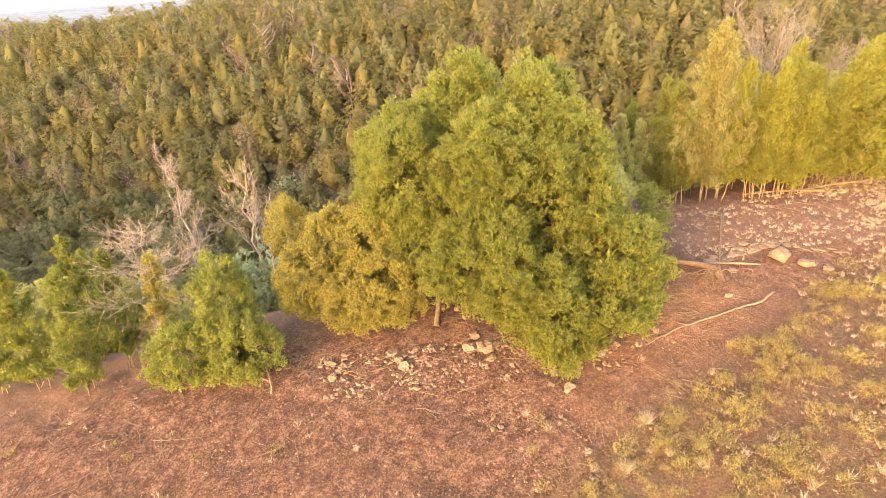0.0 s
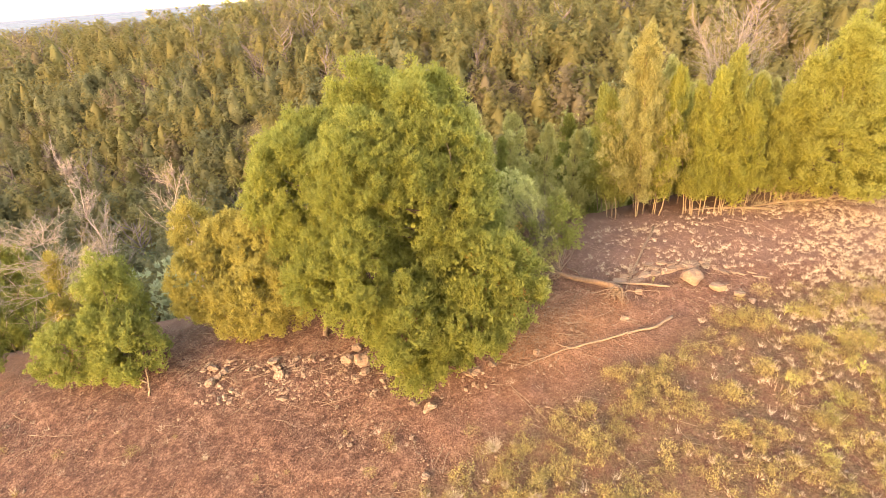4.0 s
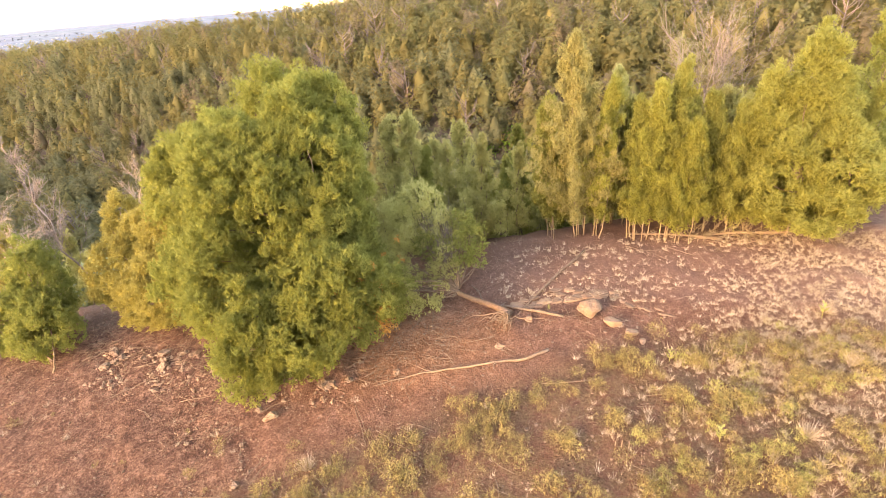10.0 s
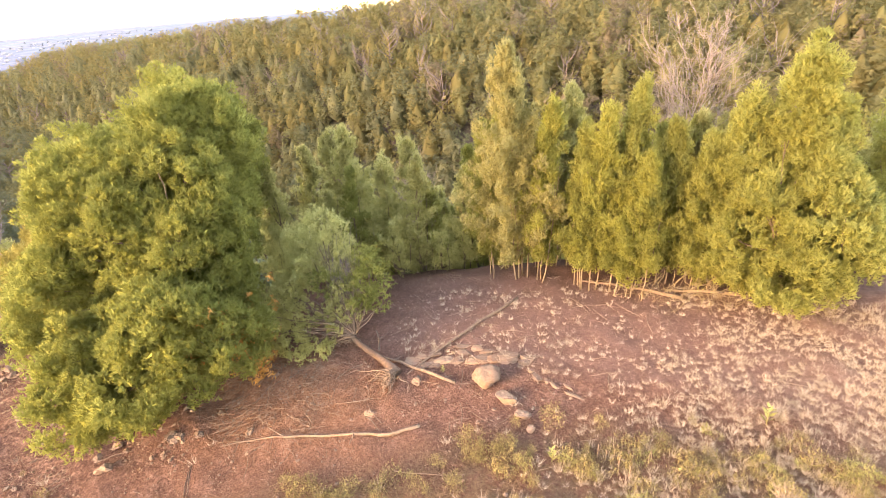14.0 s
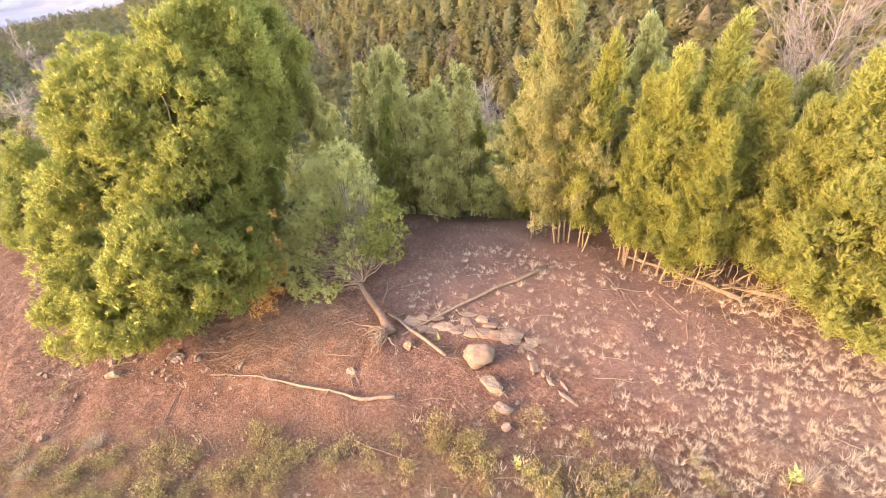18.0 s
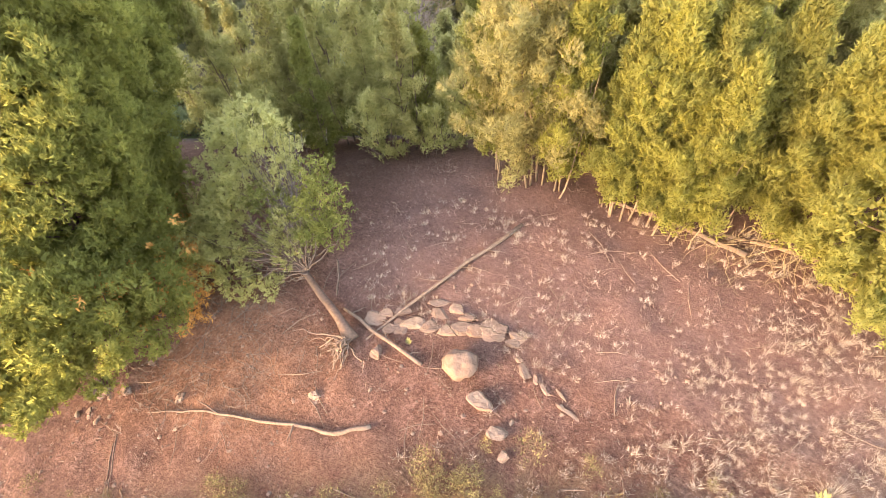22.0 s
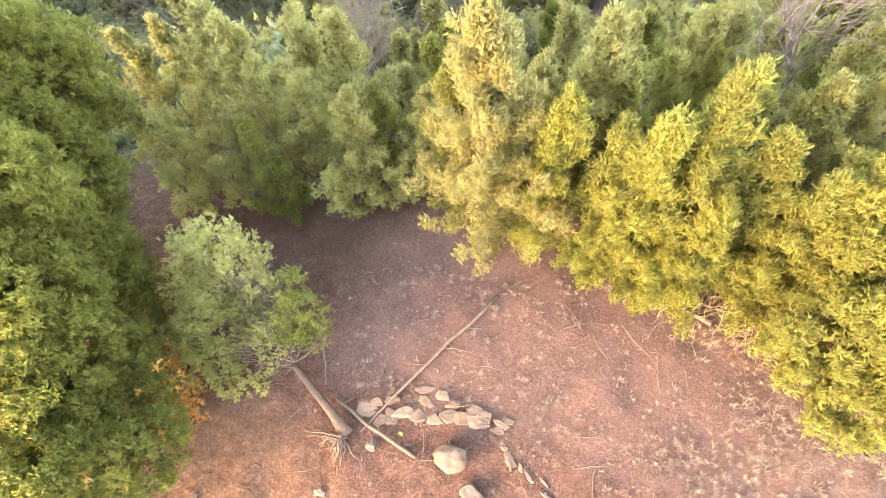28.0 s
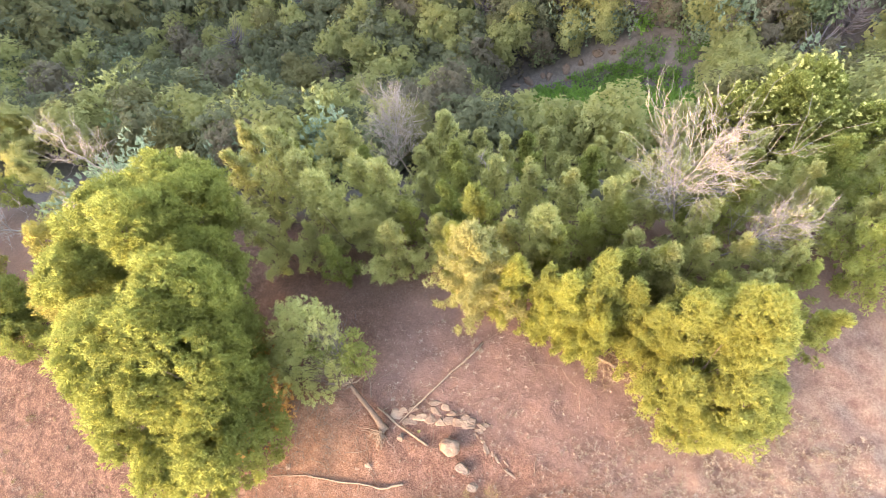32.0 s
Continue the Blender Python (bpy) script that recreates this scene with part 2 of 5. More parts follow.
ROCK_PALE = rock_material("pale_rock", (0.13, 0.086, 0.056), (0.25, 0.178, 0.12), (0.225, 0.13, 0.084))
STRAW = straw_material("dry_straw", (0.21, 0.165, 0.122), (0.41, 0.338, 0.26))
WEED = straw_material("yellowing_weed", (0.085, 0.068, 0.03), (0.25, 0.2, 0.078))
WEED_GREEN = straw_material("green_weed", (0.1, 0.1, 0.034), (0.3, 0.28, 0.095))
LITTER = straw_material("dry_litter", (0.096, 0.056, 0.038), (0.320, 0.232, 0.164))
TRUNK_BROWN = bark_material("brown_fallen_trunk", (0.060, 0.034, 0.022), (0.184, 0.116, 0.074))
TWIG_GREY = bark_material("grey_purple_bare_twigs", (0.1, 0.078, 0.077), (0.21, 0.172, 0.168))
AGAVE = straw_material("agave_leaf", (0.05, 0.10, 0.02), (0.20, 0.24, 0.06))
# town walls and far leaves hold the haze's blue-grey in their base colour
WALL_HAZED = rock_material("haze_tinted_town_wall", (0.2, 0.215, 0.23), (0.27, 0.28, 0.29), (0.22, 0.23, 0.245))
LEAF_HAZED = leaf_material("haze_tinted_plain_leaves", (0.075, 0.095, 0.115), (0.085, 0.105, 0.125), (0.095, 0.115, 0.13))


# ---- building helpers ----
def mesh_of(name, verts, faces, material, smooth=False):
    """A mesh from arrays; all faces have the same number of corners."""
    verts, faces = np.asarray(verts, np.float32), np.asarray(faces, np.int32)
    me = bpy.data.meshes.new(name)
    me.vertices.add(len(verts))
    me.vertices.foreach_set("co", verts.ravel())
    me.loops.add(faces.size)
    me.loops.foreach_set("vertex_index", faces.ravel())
    me.polygons.add(len(faces))
    me.polygons.foreach_set("loop_start", np.arange(len(faces), dtype=np.int32) * faces.shape[1])
    me.polygons.foreach_set("use_smooth", np.full(len(faces), smooth))
    me.update(calc_edges=True)
    me.materials.append(material)
    return me


def part(name, mesh, parent, label=""):
    ob = new(name, mesh)
    ob.parent = parent
    if label:
        tagged(ob, label)
    return ob


def join(pieces):
    vs, fs, n = [], [], 0
    for v, f in pieces:
        vs.append(np.asarray(v, float))
        fs.append(np.asarray(f) + n)
        n += len(v)
    return np.concatenate(vs), np.concatenate(fs)


def tube(points, radii, sides=6):
    """A tapered limb along points, closed by its narrow ends."""
    p = np.asarray(points, float)
    r = np.asarray(radii, float)
    p = np.concatenate([p[:1], p, p[-1:]])
    r = np.concatenate([[r[0] * 0.05], r, [r[-1] * 0.05]])
    d = np.gradient(p, axis=0)
    d /= np.linalg.norm(d, axis=1)[:, None] + 1e-9
    ref = np.where(np.abs(d[:, 2:3]) > 0.9, [[1.0, 0, 0]], [[0, 0, 1.0]])
    u = np.cross(d, ref)
    u /= np.linalg.norm(u, axis=1)[:, None] + 1e-9
    w = np.cross(d, u)
    a = np.arange(sides) * 2 * math.pi / sides
    ring = np.cos(a)[None, :, None] * u[:, None] + np.sin(a)[None, :, None] * w[:, None]
    v = (p[:, None] + ring * r[:, None, None]).reshape(-1, 3)
    i, j = np.meshgrid(np.arange(len(p) - 1), np.arange(sides), indexing="ij")
    k = (j + 1) % sides
    f = np.stack([i * sides + j, i * sides + k, (i + 1) * sides + k, (i + 1) * sides + j], -1).reshape(-1, 4)
    return v, f


def wobbly(a, b, n, amount, rng, sag=0.0):
    """Points from a to b that wander a little."""
    t = np.linspace(0, 1, n)[:, None]
    a, b = np.asarray(a, float), np.asarray(b, float)
    off = np.cumsum(rng.normal(0, amount, (n, 3)), axis=0)
    off -= off[0] + (off[-1] - off[0]) * t
    p = a + (b - a) * t + off
    p[:, 2] += sag * 4 * t[:, 0] * (1 - t[:, 0])
    return p


def unit(v):
    return v / (np.linalg.norm(v, axis=-1, keepdims=True) + 1e-9)


def leaf_quads(pos, axis, length, ratio, rng, face=None):
    n = len(pos)
    side = unit(np.cross(axis, rng.normal(0, 1, (n, 3)) if face is None else face))
    length = np.broadcast_to(length, (n,))[:, None]
    belly = pos + axis * length * 0.45
    w = side * length * ratio * 0.5
    v = np.stack([pos, belly + w, pos + axis * length, belly - w], 1).reshape(-1, 3)
    return v, np.arange(4 * n).reshape(-1, 4)


def puff_leaves(centres, radii, each, length, ratio, rng, up=0.35, stretch=1.15, jitter=0.3):
    c = np.repeat(centres, each, axis=0)
    r = np.repeat(radii, each)[:, None]
    d = rng.normal(0, 1, c.shape)
    d[:, 2] += 0.35
    d = unit(d)
    pos = c + d * r * (0.45 + 0.6 * rng.random((len(c), 1)) ** 0.5) * [1, 1, stretch]
    face = unit(d + rng.normal(0, jitter, c.shape))
    axis = rng.normal(0, 0.6, c.shape) + d * 0.35 + [0, 0, up + 0.4]
    axis = unit(axis - (axis * face).sum(1, keepdims=True) * face * 0.85)
    return leaf_quads(pos - axis * length * 0.4, axis, length * rng.uniform(0.6, 1.35, len(c)), ratio, rng, face)


def sprays(centres, radii, each, length, rng, leaves=5, ratio=0.3, lift=0.7, fan=0.5, stretch=1.15, shell=0.45, whole=False):
    """Sprays of narrow upturned leaves over each clump: every spray is a handful of leaves from one twig's end."""
    c = np.repeat(centres, each, axis=0)
    r = np.repeat(radii, each)[:, None]
    d = rng.normal(0, 1, c.shape)
    d[:, 2] += 0.3
    d = unit(d)
    root = c + d * r * (shell + (1 - shell) * rng.random((len(c), 1)) ** 0.6) * [1, 1, stretch]
    way = unit(d * 0.6 + [0, 0, lift] + rng.normal(0, 0.25, c.shape))
    if whole:
        d = unit(root * [1, 1, 0] + [0, 0, 2.0] + 0.5 * d)
    root, way, d = (np.repeat(q, leaves, axis=0) for q in (root, way, d))
    axis = unit(way + rng.normal(0, fan, way.shape))
    face = unit(d + [0, 0, 0.35] + rng.normal(0, 0.28 if whole else 0.35, d.shape))
    if whole:
        axis = unit(axis - 0.9 * (axis * face).sum(1, keepdims=True) * face)
    side = unit(np.cross(axis, face))
    ln = length * rng.uniform(0.55, 1.3, (len(root), 1))
    root = root - axis * ln * 0.3 + rng.normal(0, 0.05, root.shape)
    w = side * ln * ratio * 0.5
    return np.stack([root + w, root + axis * ln, root - w], 1).reshape(-1, 3), np.arange(3 * len(root)).reshape(-1, 3)


def column_puffs(h0, h1, rmax, n, rng, peak=0.3, tip=0.8, lobes=3, sway=0.25):
    """Clump centres in an upright crown that is widest at peak and ends in a point."""
    u = rng.random(n * 3)
    shape = np.where(u < peak, 0.55 + 0.45 * u / peak, np.clip((1 - u) / (1 - peak), 0, 1) ** tip)
    keep = rng.random(n * 3) < shape + 0.08
    u, shape = u[keep][:n], shape[keep][:n]
    a = rng.uniform(0, 2 * math.pi, len(u))
    mod = 1 + sway * np.sin(lobes * a + 5 * u + rng.uniform(0, 6)) + 0.12 * np.sin(9 * u + 2 * a)
    r = rmax * shape * mod * (0.35 + 0.65 * np.sqrt(rng.random(len(u))))
    return np.stack([r * np.cos(a), r * np.sin(a), h0 + (h1 - h0) * u], 1), shape


def bough_puffs(h0, h1, rmax, n, rng, peak=0.3, tip=0.8):
    """Clump centres along rising boughs, which shorten to a pointed top; also each clump's share of the full size."""
    out, size = [], []
    count = max(8, n // 6)
    for k in range(count):
        u = (k + rng.random()) / count
        reach = 0.55 + 0.45 * u / peak if u < peak else max((1 - u) / (1 - peak), 0.02) ** tip
        ln = rmax * reach * rng.uniform(0.7, 1.2)
        a = 2.4 * k + rng.normal(0, 0.35)
        rise = 0.1 + 1.1 * min(u, 0.8) + rng.uniform(-0.1, 0.25)
        s = np.linspace(0.2, 1.0, 6)[:, None]
        q = np.array([0, 0, h0 + (h1 - h0) * u]) + np.array([math.cos(a), math.sin(a), 0]) * ln * s + np.array([0, 0, rise]) * ln * (s - 1)
        q += rng.normal(0, 0.08, (6, 3)) * min(rmax, 1.5)
        out.append(q)
        size.append((1.1 - 0.75 * s[:, 0]) * (0.45 + 0.55 * reach))
    return np.concatenate(out), np.concatenate(size)


def lobe_puffs(lobes, spacing, rng, taper=0.2):
    """Clump centres over the outsides of several egg-shaped lobes (x, y, z, rx, ry, rz)."""
    out = []
    for x, y, z, rx, ry, rz in lobes:
        n = int(4 * math.pi * ((rx * ry + rx * rz + ry * rz) / 3) / spacing ** 2)
        d = unit(rng.normal(0, 1, (n, 3)))
        q = d * (0.72 + 0.3 * rng.random((n, 1)))
        q[:, :2] *= 1.04 - taper * np.clip(q[:, 2:], -0.2, 1) * 1.2
        out.append(q * [rx, ry, rz * (1 + 0.15 * taper)] + [x, y, z])
    p = np.concatenate(out)
    keep = np.ones(len(p), bool)
    for x, y, z, rx, ry, rz in lobes:
        keep &= (((p - [x, y, z]) / [rx, ry, rz]) ** 2).sum(1) > 0.26
    return p[keep]


def limbs(base, targets, r0, rng, sides=5):
    """Boughs from a stem to the clumps that they carry."""
    pieces = []
    for t in targets:
        t = np.asarray(t, float)
        start = np.asarray(base, float) * [1, 1, 0] + [0, 0, base[2] + rng.uniform(0.15, 0.55) * max(t[2] - base[2], 0.3)]
        start[:2] += (t[:2] - start[:2]) * 0.05
        pieces.append(tube(wobbly(start, t, 6, 0.09, rng), np.linspace(r0, r0 * 0.25, 6), sides))
    return join(pieces)


def set_down(ob, x, y, z=None, turn=0.0, size=1.0, lean=(0, 0)):
    ob.matrix_basis = pose(x, y, height(x, y) if z is None else z, lean[0], lean[1], turn) @ Matrix.Scale(size, 4)
    return ob


# ---- ground ----
def soft_ramp(v, k):
    return k * np.logaddexp(0, v / k)


def terrace(x, y):
    x, y = np.clip(x, -60, 70), np.clip(y, 4, 44)
    return 0.0757 * x + 0.3672 * y - 10.945 + -0.000291 * x * x + -0.000376 * x * y + -0.004514 * y * y


def brink(x):
    return 27 + soft_ramp(0.38 * (np.clip(x, -200, 120) + 26.2), 3)


def gully_line(x):
    return 95 - 0.3 * (np.clip(x, -600, 60) - 11.5)


def dry_bed(x):
    return 86.5 + 0.72 * (x - 7.0)


def land(x, y):
    """The terrace, the gully behind its brink, the wooded hill beyond and the plain below."""
    near = terrace(x, y) - 0.75 * soft_ramp(y - brink(x), 2.0)
    floor = -38.2 - 0.012 * (np.clip(x, -600, 200) - 11.5) - 0.06 * soft_ramp(-(x + 124), 15)
    d = soft_ramp(y - gully_line(x), 4)
    crest = 85 + np.clip((x + 123) * 0.8, 0, 220)
    far = floor + 36 * (1 - np.exp(-d / 28)) + 0.05 * d - 0.33 * soft_ramp(d - crest, 15)
    far = np.maximum(far, -130 + 0.012 * np.clip(np.hypot(x, y) - 800, 0, 4000))
    return far + soft_ramp(near - far, 1.5)


def height(x, y):
    return float(land(np.float64(x), np.float64(y)))


def steps(a, b, fine, reach, grow=1.16):
    mid = list(np.arange(a, b, fine))
    lo, hi, s = [a], [b], fine
    while a - lo[-1] < reach:
        s *= grow
        lo.append(lo[-1] - s)
        hi.append(hi[-1] + s)
    return np.array(lo[:0:-1] + mid + hi)


rng = np.random.default_rng(5)
gx, wide = steps(-38, 46, 0.4, 4200), steps(48, 104, 0.9, 4200)
gy = np.concatenate([wide[wide < 9], np.arange(10, 48, 0.4), wide[wide >= 48]])
X, Y = np.meshgrid(gx, gy)
Z = land(X, Y)
close = ((X > -42) & (X < 50) & (Y > 6) & (Y < 55)).astype(float)
lumps = np.zeros_like(Z)
for k in range(26):
    fx, fy, ph = rng.normal(0, 1.6, 1)[0], rng.normal(0, 1.6, 1)[0], rng.uniform(0, 6)
    lumps += 0.016 * np.sin(fx * X + fy * Y + ph)
lumps += rng.normal(0, 0.018, Z.shape)
Z = Z + lumps * close + np.clip((Y - 104) / 40, 0, 1) * 0.5 * np.sin(X * 0.13 + 1.0) * np.sin(Y * 0.11)
nx, ny = len(gx), len(gy)
ii, jj = np.meshgrid(np.arange(ny - 1), np.arange(nx - 1), indexing="ij")
q = (ii * nx + jj).ravel()
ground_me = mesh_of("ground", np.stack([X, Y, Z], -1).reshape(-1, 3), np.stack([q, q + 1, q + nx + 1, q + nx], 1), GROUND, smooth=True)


def ease(v, a, b):
    t = np.clip((v - a) / (b - a), 0, 1)
    return t * t * (3 - 2 * t)


EAST = 1.2  # the plan of soils and plants is drawn this far east of the ground
XP = X + EAST
zones = {
    "scrub": ease(Y - brink(X), 3, 9),
    # plain: sets in with distance, where the ground takes the painted haze colour
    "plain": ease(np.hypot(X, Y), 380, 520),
    "straw": ease(XP - 0.6 * (Y - 30), 27, 36) * ease(Y, 20, 25) * 0.75,
    "weeds": ease(XP - 8.1 - (Y - 19) / 0.6, -3, 3) * (1 - ease(Y - 0.05 * (X - 25), 28, 31)),
    "orange": np.exp(-(((X - 11.5) / 5.5) ** 2 + ((Y - 27.5) / 3.2) ** 2) ** 1.5) * 0.8,
    "stony": (1 - ease(X + 0.3 * (Y - 20), 2, 9)) * 0.9,
    "bed": np.exp(-(((Y - dry_bed(X) - 0.8 * np.sin(X * 0.9)) / 2.3) ** 2) ** 1.5) * ease(X, 1, 5) * (1 - ease(X, 22, 27)),
    "smooth": ease(X, 12, 16) * ease(Y, 31, 33.5),
    "litter": ease(Y - brink(X), -6, -2) * ease(XP, 4, 14) + ease(Y - brink(X), -7, -2) * ease(-XP, 0, 6) * 0.8,
}
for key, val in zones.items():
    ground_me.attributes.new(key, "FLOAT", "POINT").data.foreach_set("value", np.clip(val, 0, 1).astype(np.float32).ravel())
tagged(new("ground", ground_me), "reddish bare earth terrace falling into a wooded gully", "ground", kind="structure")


# ---- trees of the terrace ----
def foliage(centres, spread, count, length, ratio, seed, stretch=1.15, lift=0.7, fan=0.5):
    g = np.random.default_rng(seed)
    each = max(2, int(round(count / len(centres) / 5)))
    return sprays(centres, spread * g.uniform(0.65, 1.25, len(centres)), each, length, g, 5, ratio, lift, fan, stretch)


def stem_pieces(stems, rng, sides=7):
    return [tube(wobbly(a, b, 8, 0.06, rng), np.linspace(r, r * 0.3, 8), sides) for a, b, r in stems]


def broad_tree(name, x, y, lobes, stems, leaf, bark, label, category, seed, density=320, spacing=0.75, leafsize=0.19, blossom=None, group="", taper=0.2):
    """A many-lobed tree; lobes and stems in world metres."""
    g = np.random.default_rng(seed)
    z = height(x, y)
    root = tagged(new(name), label, category, group)
    root.location = (x, y, z)
    off = np.array([x, y, z])
    lobes = [(a - x, b - y, c - z, d, e, f) for a, b, c, d, e, f in lobes]
    p = lobe_puffs(lobes, spacing, g, taper)
    p = p[p[:, 2] > 0.35 + np.array([height(*(q[:2] + off[:2])) for q in p]) - z]
    for a, b, r in stems:
        part("trunk", mesh_of("trunk", *join(stem_pieces([(np.array(a) - off, np.array(b) - off, r)], g)), bark, True), root)
    heads = p[g.choice(len(p), min(len(p), 4 * len(lobes)), replace=False)]
    for q in heads:
        a, e = min(((np.array(s[0]) - off, np.array(s[1]) - off) for s in stems), key=lambda s: np.linalg.norm((s[0] + s[1])[:2] / 2 - q[:2]))
        u = min(max((q[2] - a[2]) / (e[2] - a[2]) - 0.22, 0.3), 0.85)
        part("bough", mesh_of("bough", *tube(wobbly(a + (e - a) * u, a + (e - a) * u + (q - a - (e - a) * u) * 0.85, 6, 0.09, g), np.linspace(0.06, 0.015, 6), 5), bark, True), root)
    inner = lobe_puffs([(q[0], q[1], q[2], q[3] * 0.74, q[4] * 0.74, q[5] * 0.78) for q in lobes], 0.8, g, taper)
    inner = inner[inner[:, 2] > 0.6 + np.array([height(*(q[:2] + off[:2])) for q in inner]) - z]
    crown = part("crown", mesh_of("crown", *join([foliage(inner, 0.6, len(inner) * 30, 0.28, 0.5, seed + 2, 1.1),
                                          foliage(p, 0.46, len(p) * spacing ** 2 * density, leafsize, 0.36, seed + 1, 1.0)]), leaf), root)
    if blossom:
        tips = np.repeat(p, 2, axis=0) + g.normal(0, 0.5, (2 * len(p), 3)) + unit(p - p.mean(0)).repeat(2, axis=0) * 0.3
        part("blossom", mesh_of("blossom", *puff_leaves(tips, np.full(len(tips), 0.14), 10, 0.15, 0.9, g), blossom), crown, "clusters of cream blossom")
    return root


def wattle(name, h, rmax, leaf, bark, label, seed, bare=0.2, density=105, leafsize=0.27, stems=1, lean=(0.0, 0.0), peak=0.3, puff=0.42, tip=0.8, fill=2.2):
    """A slender upright wattle h metres tall, bare-stemmed below, standing at its own origin."""
    g = np.random.default_rng(seed)
    root = tagged(new(name), label, "tree")
    area = 2 * math.pi * rmax * h * (1 - bare) * 0.7
    p, shape = bough_puffs(h * bare, h * 0.97, rmax, max(30, int(area * fill)), g, peak, tip)
    top = g.uniform(0.72, 0.985, 14) * h
    p = np.concatenate([p, np.column_stack([g.normal(0, 0.12, 14), g.normal(0, 0.12, 14), top])])
    shape = np.concatenate([shape, 0.25 * np.ones(14)])
    bend = (p[:, 2:3] / h) ** 1.3
    p[:, :2] += bend * np.array(lean)
    for k in range(stems):
        a = g.uniform(0, 6.3)
        foot = np.array([math.cos(a), math.sin(a), 0]) * (0.0 if k == 0 else g.uniform(0.2, 0.7))
        top = np.array([lean[0], lean[1], h * (0.93 if k == 0 else g.uniform(0.55, 0.8))]) + foot * 1.3
        part("trunk", mesh_of("trunk", *tube(wobbly(foot - [0, 0, 0.15], top, 9, 0.06, g), np.linspace(0.0036 * h + 0.01, 0.01, 9), 7), bark, True), root)
    heads = p[g.choice(len(p), min(len(p), 16), replace=False)]
    for t in heads:
        s = np.array([lean[0], lean[1], 1]) * [t[2] / h, t[2] / h, 1] * [0.8, 0.8, 0]
        s[2] = max(0.3, t[2] - 0.8 - 0.5 * np.linalg.norm(t[:2] - s[:2]))
        part("bough", mesh_of("bough", *tube(wobbly(s, t, 5, 0.05, g), np.linspace(0.035, 0.01, 5), 4), bark, True), root)
    spread = puff * (0.45 + 0.55 * shape)
    part("crown", mesh_of("crown", *foliage(p, spread, area * density, leafsize, 0.32, seed + 1, 1.5, 1.0), leaf), root)
    return root


def dead_tree(name, h, label, seed, mat=None, spread=0.45, boughs=14, low=0.15, twigs=12, droop=0.0, r=0.007, group="dead trees"):
    """A leafless tree: stem, boughs, and thin twigs on each bough."""
    g = np.random.default_rng(seed)
    mat = mat or DEADWOOD
    root = tagged(new(name), label, "dead tree", group)
    stem = wobbly((0, 0, -0.2), (g.normal(0, 0.06) * h, g.normal(0, 0.06) * h, h), 12, 0.02 * h, g)
    part("trunk", mesh_of("trunk", *tube(stem, np.linspace(r * h + 0.02, 0.015, 12), 7), mat, True), root)
    for k in range(boughs):
        u = g.uniform(low, 0.95)
        s = stem[int(u * 11)]
        a = g.uniform(0, 6.3)
        ln = h * spread * (1.15 - u) * g.uniform(0.6, 1.2)
        wide = 0.75 if droop else 0.5
        tip = s + [math.cos(a) * ln * wide, math.sin(a) * ln * wide, ln * (g.uniform(0.6, 1.2) - droop)]
        pts = wobbly(s, tip, 8, 0.035 * ln, g, sag=-0.06 * ln)
        pieces = [tube(pts, np.linspace(0.3 * r * h * (1.2 - u) + 0.01, 0.006, 8), 4)]
        for j in range(twigs):
            q = pts[g.integers(2, 8)]
            d = unit((tip - s) / (ln + 1e-6) + g.normal(0, 0.55, 3))
            e = q + d * ln * g.uniform(0.2, 0.5)
            pieces.append(tube(wobbly(q, e, 4, 0.03 * ln, g), np.linspace(0.0011 * h, 0.0005 * h, 4), 3))
        part("bough", mesh_of("bough", *join(pieces), mat, True), root)
    return root


# the large acacia on the edge of the terrace
UPPER_LOBES = [(0.8, 35.0, 7.5, 2.5, 2.2, 3.6), (5.1, 33.0, 7.6, 2.6, 1.5, 3.5), (2.0, 28.5, 6.2, 3.0, 3.4, 3.2), (6.2, 29.9, 5.6, 2.7, 2.4, 3.4), (4.8, 30.8, 7.0, 1.7, 3.1, 3.6),
               (-3.0, 30.9, 4.4, 3.1, 2.9, 3.5), (-3.1, 34.3, 5.5, 3.6, 4.0, 2.7), (-1.1, 37.9, 4.7, 3.0, 3.0, 4.0), (2.1, 36.6, 6.2, 1.5, 3.5, 4.1), (3.5, 35.1, 4.8, 1.6, 2.0, 3.5)]
LOWER_LOBES = [(4.8, 23.7, -0.7, 1.6, 3.0, 3.2), (2.5, 25.1, 1.3, 1.8, 3.3, 3.6), (8.1, 25.2, 2.1, 2.6, 2.2, 1.8), (7.4, 23.2, -0.3, 2.3, 1.8, 1.4), (8.6, 26.4, 0.4, 3.1, 3.3, 2.2),
               (7.0, 28.5, 2.7, 2.5, 2.9, 4.1), (5.2, 30.3, 0.4, 1.8, 3.2, 3.7), (1.2, 25.8, 1.4, 3.4, 2.4, 3.0), (2.8, 31.8, 2.7, 3.9, 3.5, 4.0), (5.1, 25.1, -1.8, 3.1, 3.6, 1.4), (4.9, 27.6, 4.4, 2.0, 2.3, 3.4), (-2.2, 28.8, 0.6, 2.1, 2.0, 2.8)]
acacia = broad_tree("acacia_tree", 1.82, 29.2,
           UPPER_LOBES + LOWER_LOBES,
           [((-1.82, 28, -4.4), (0.6, 34.4, 9.2), 0.20), ((1.98, 29.6, -4.5), (5.0, 32.6, 9.4), 0.26), ((4, 28.2, -4.3), (7.2, 28.4, 5.6), 0.20)],
           LEAF_ACACIA, BARK_DARK, "broad many-stemmed acacia with dense yellow-green leaves", "tree", 11)
g = np.random.default_rng(15)
u = g.random((190, 1))
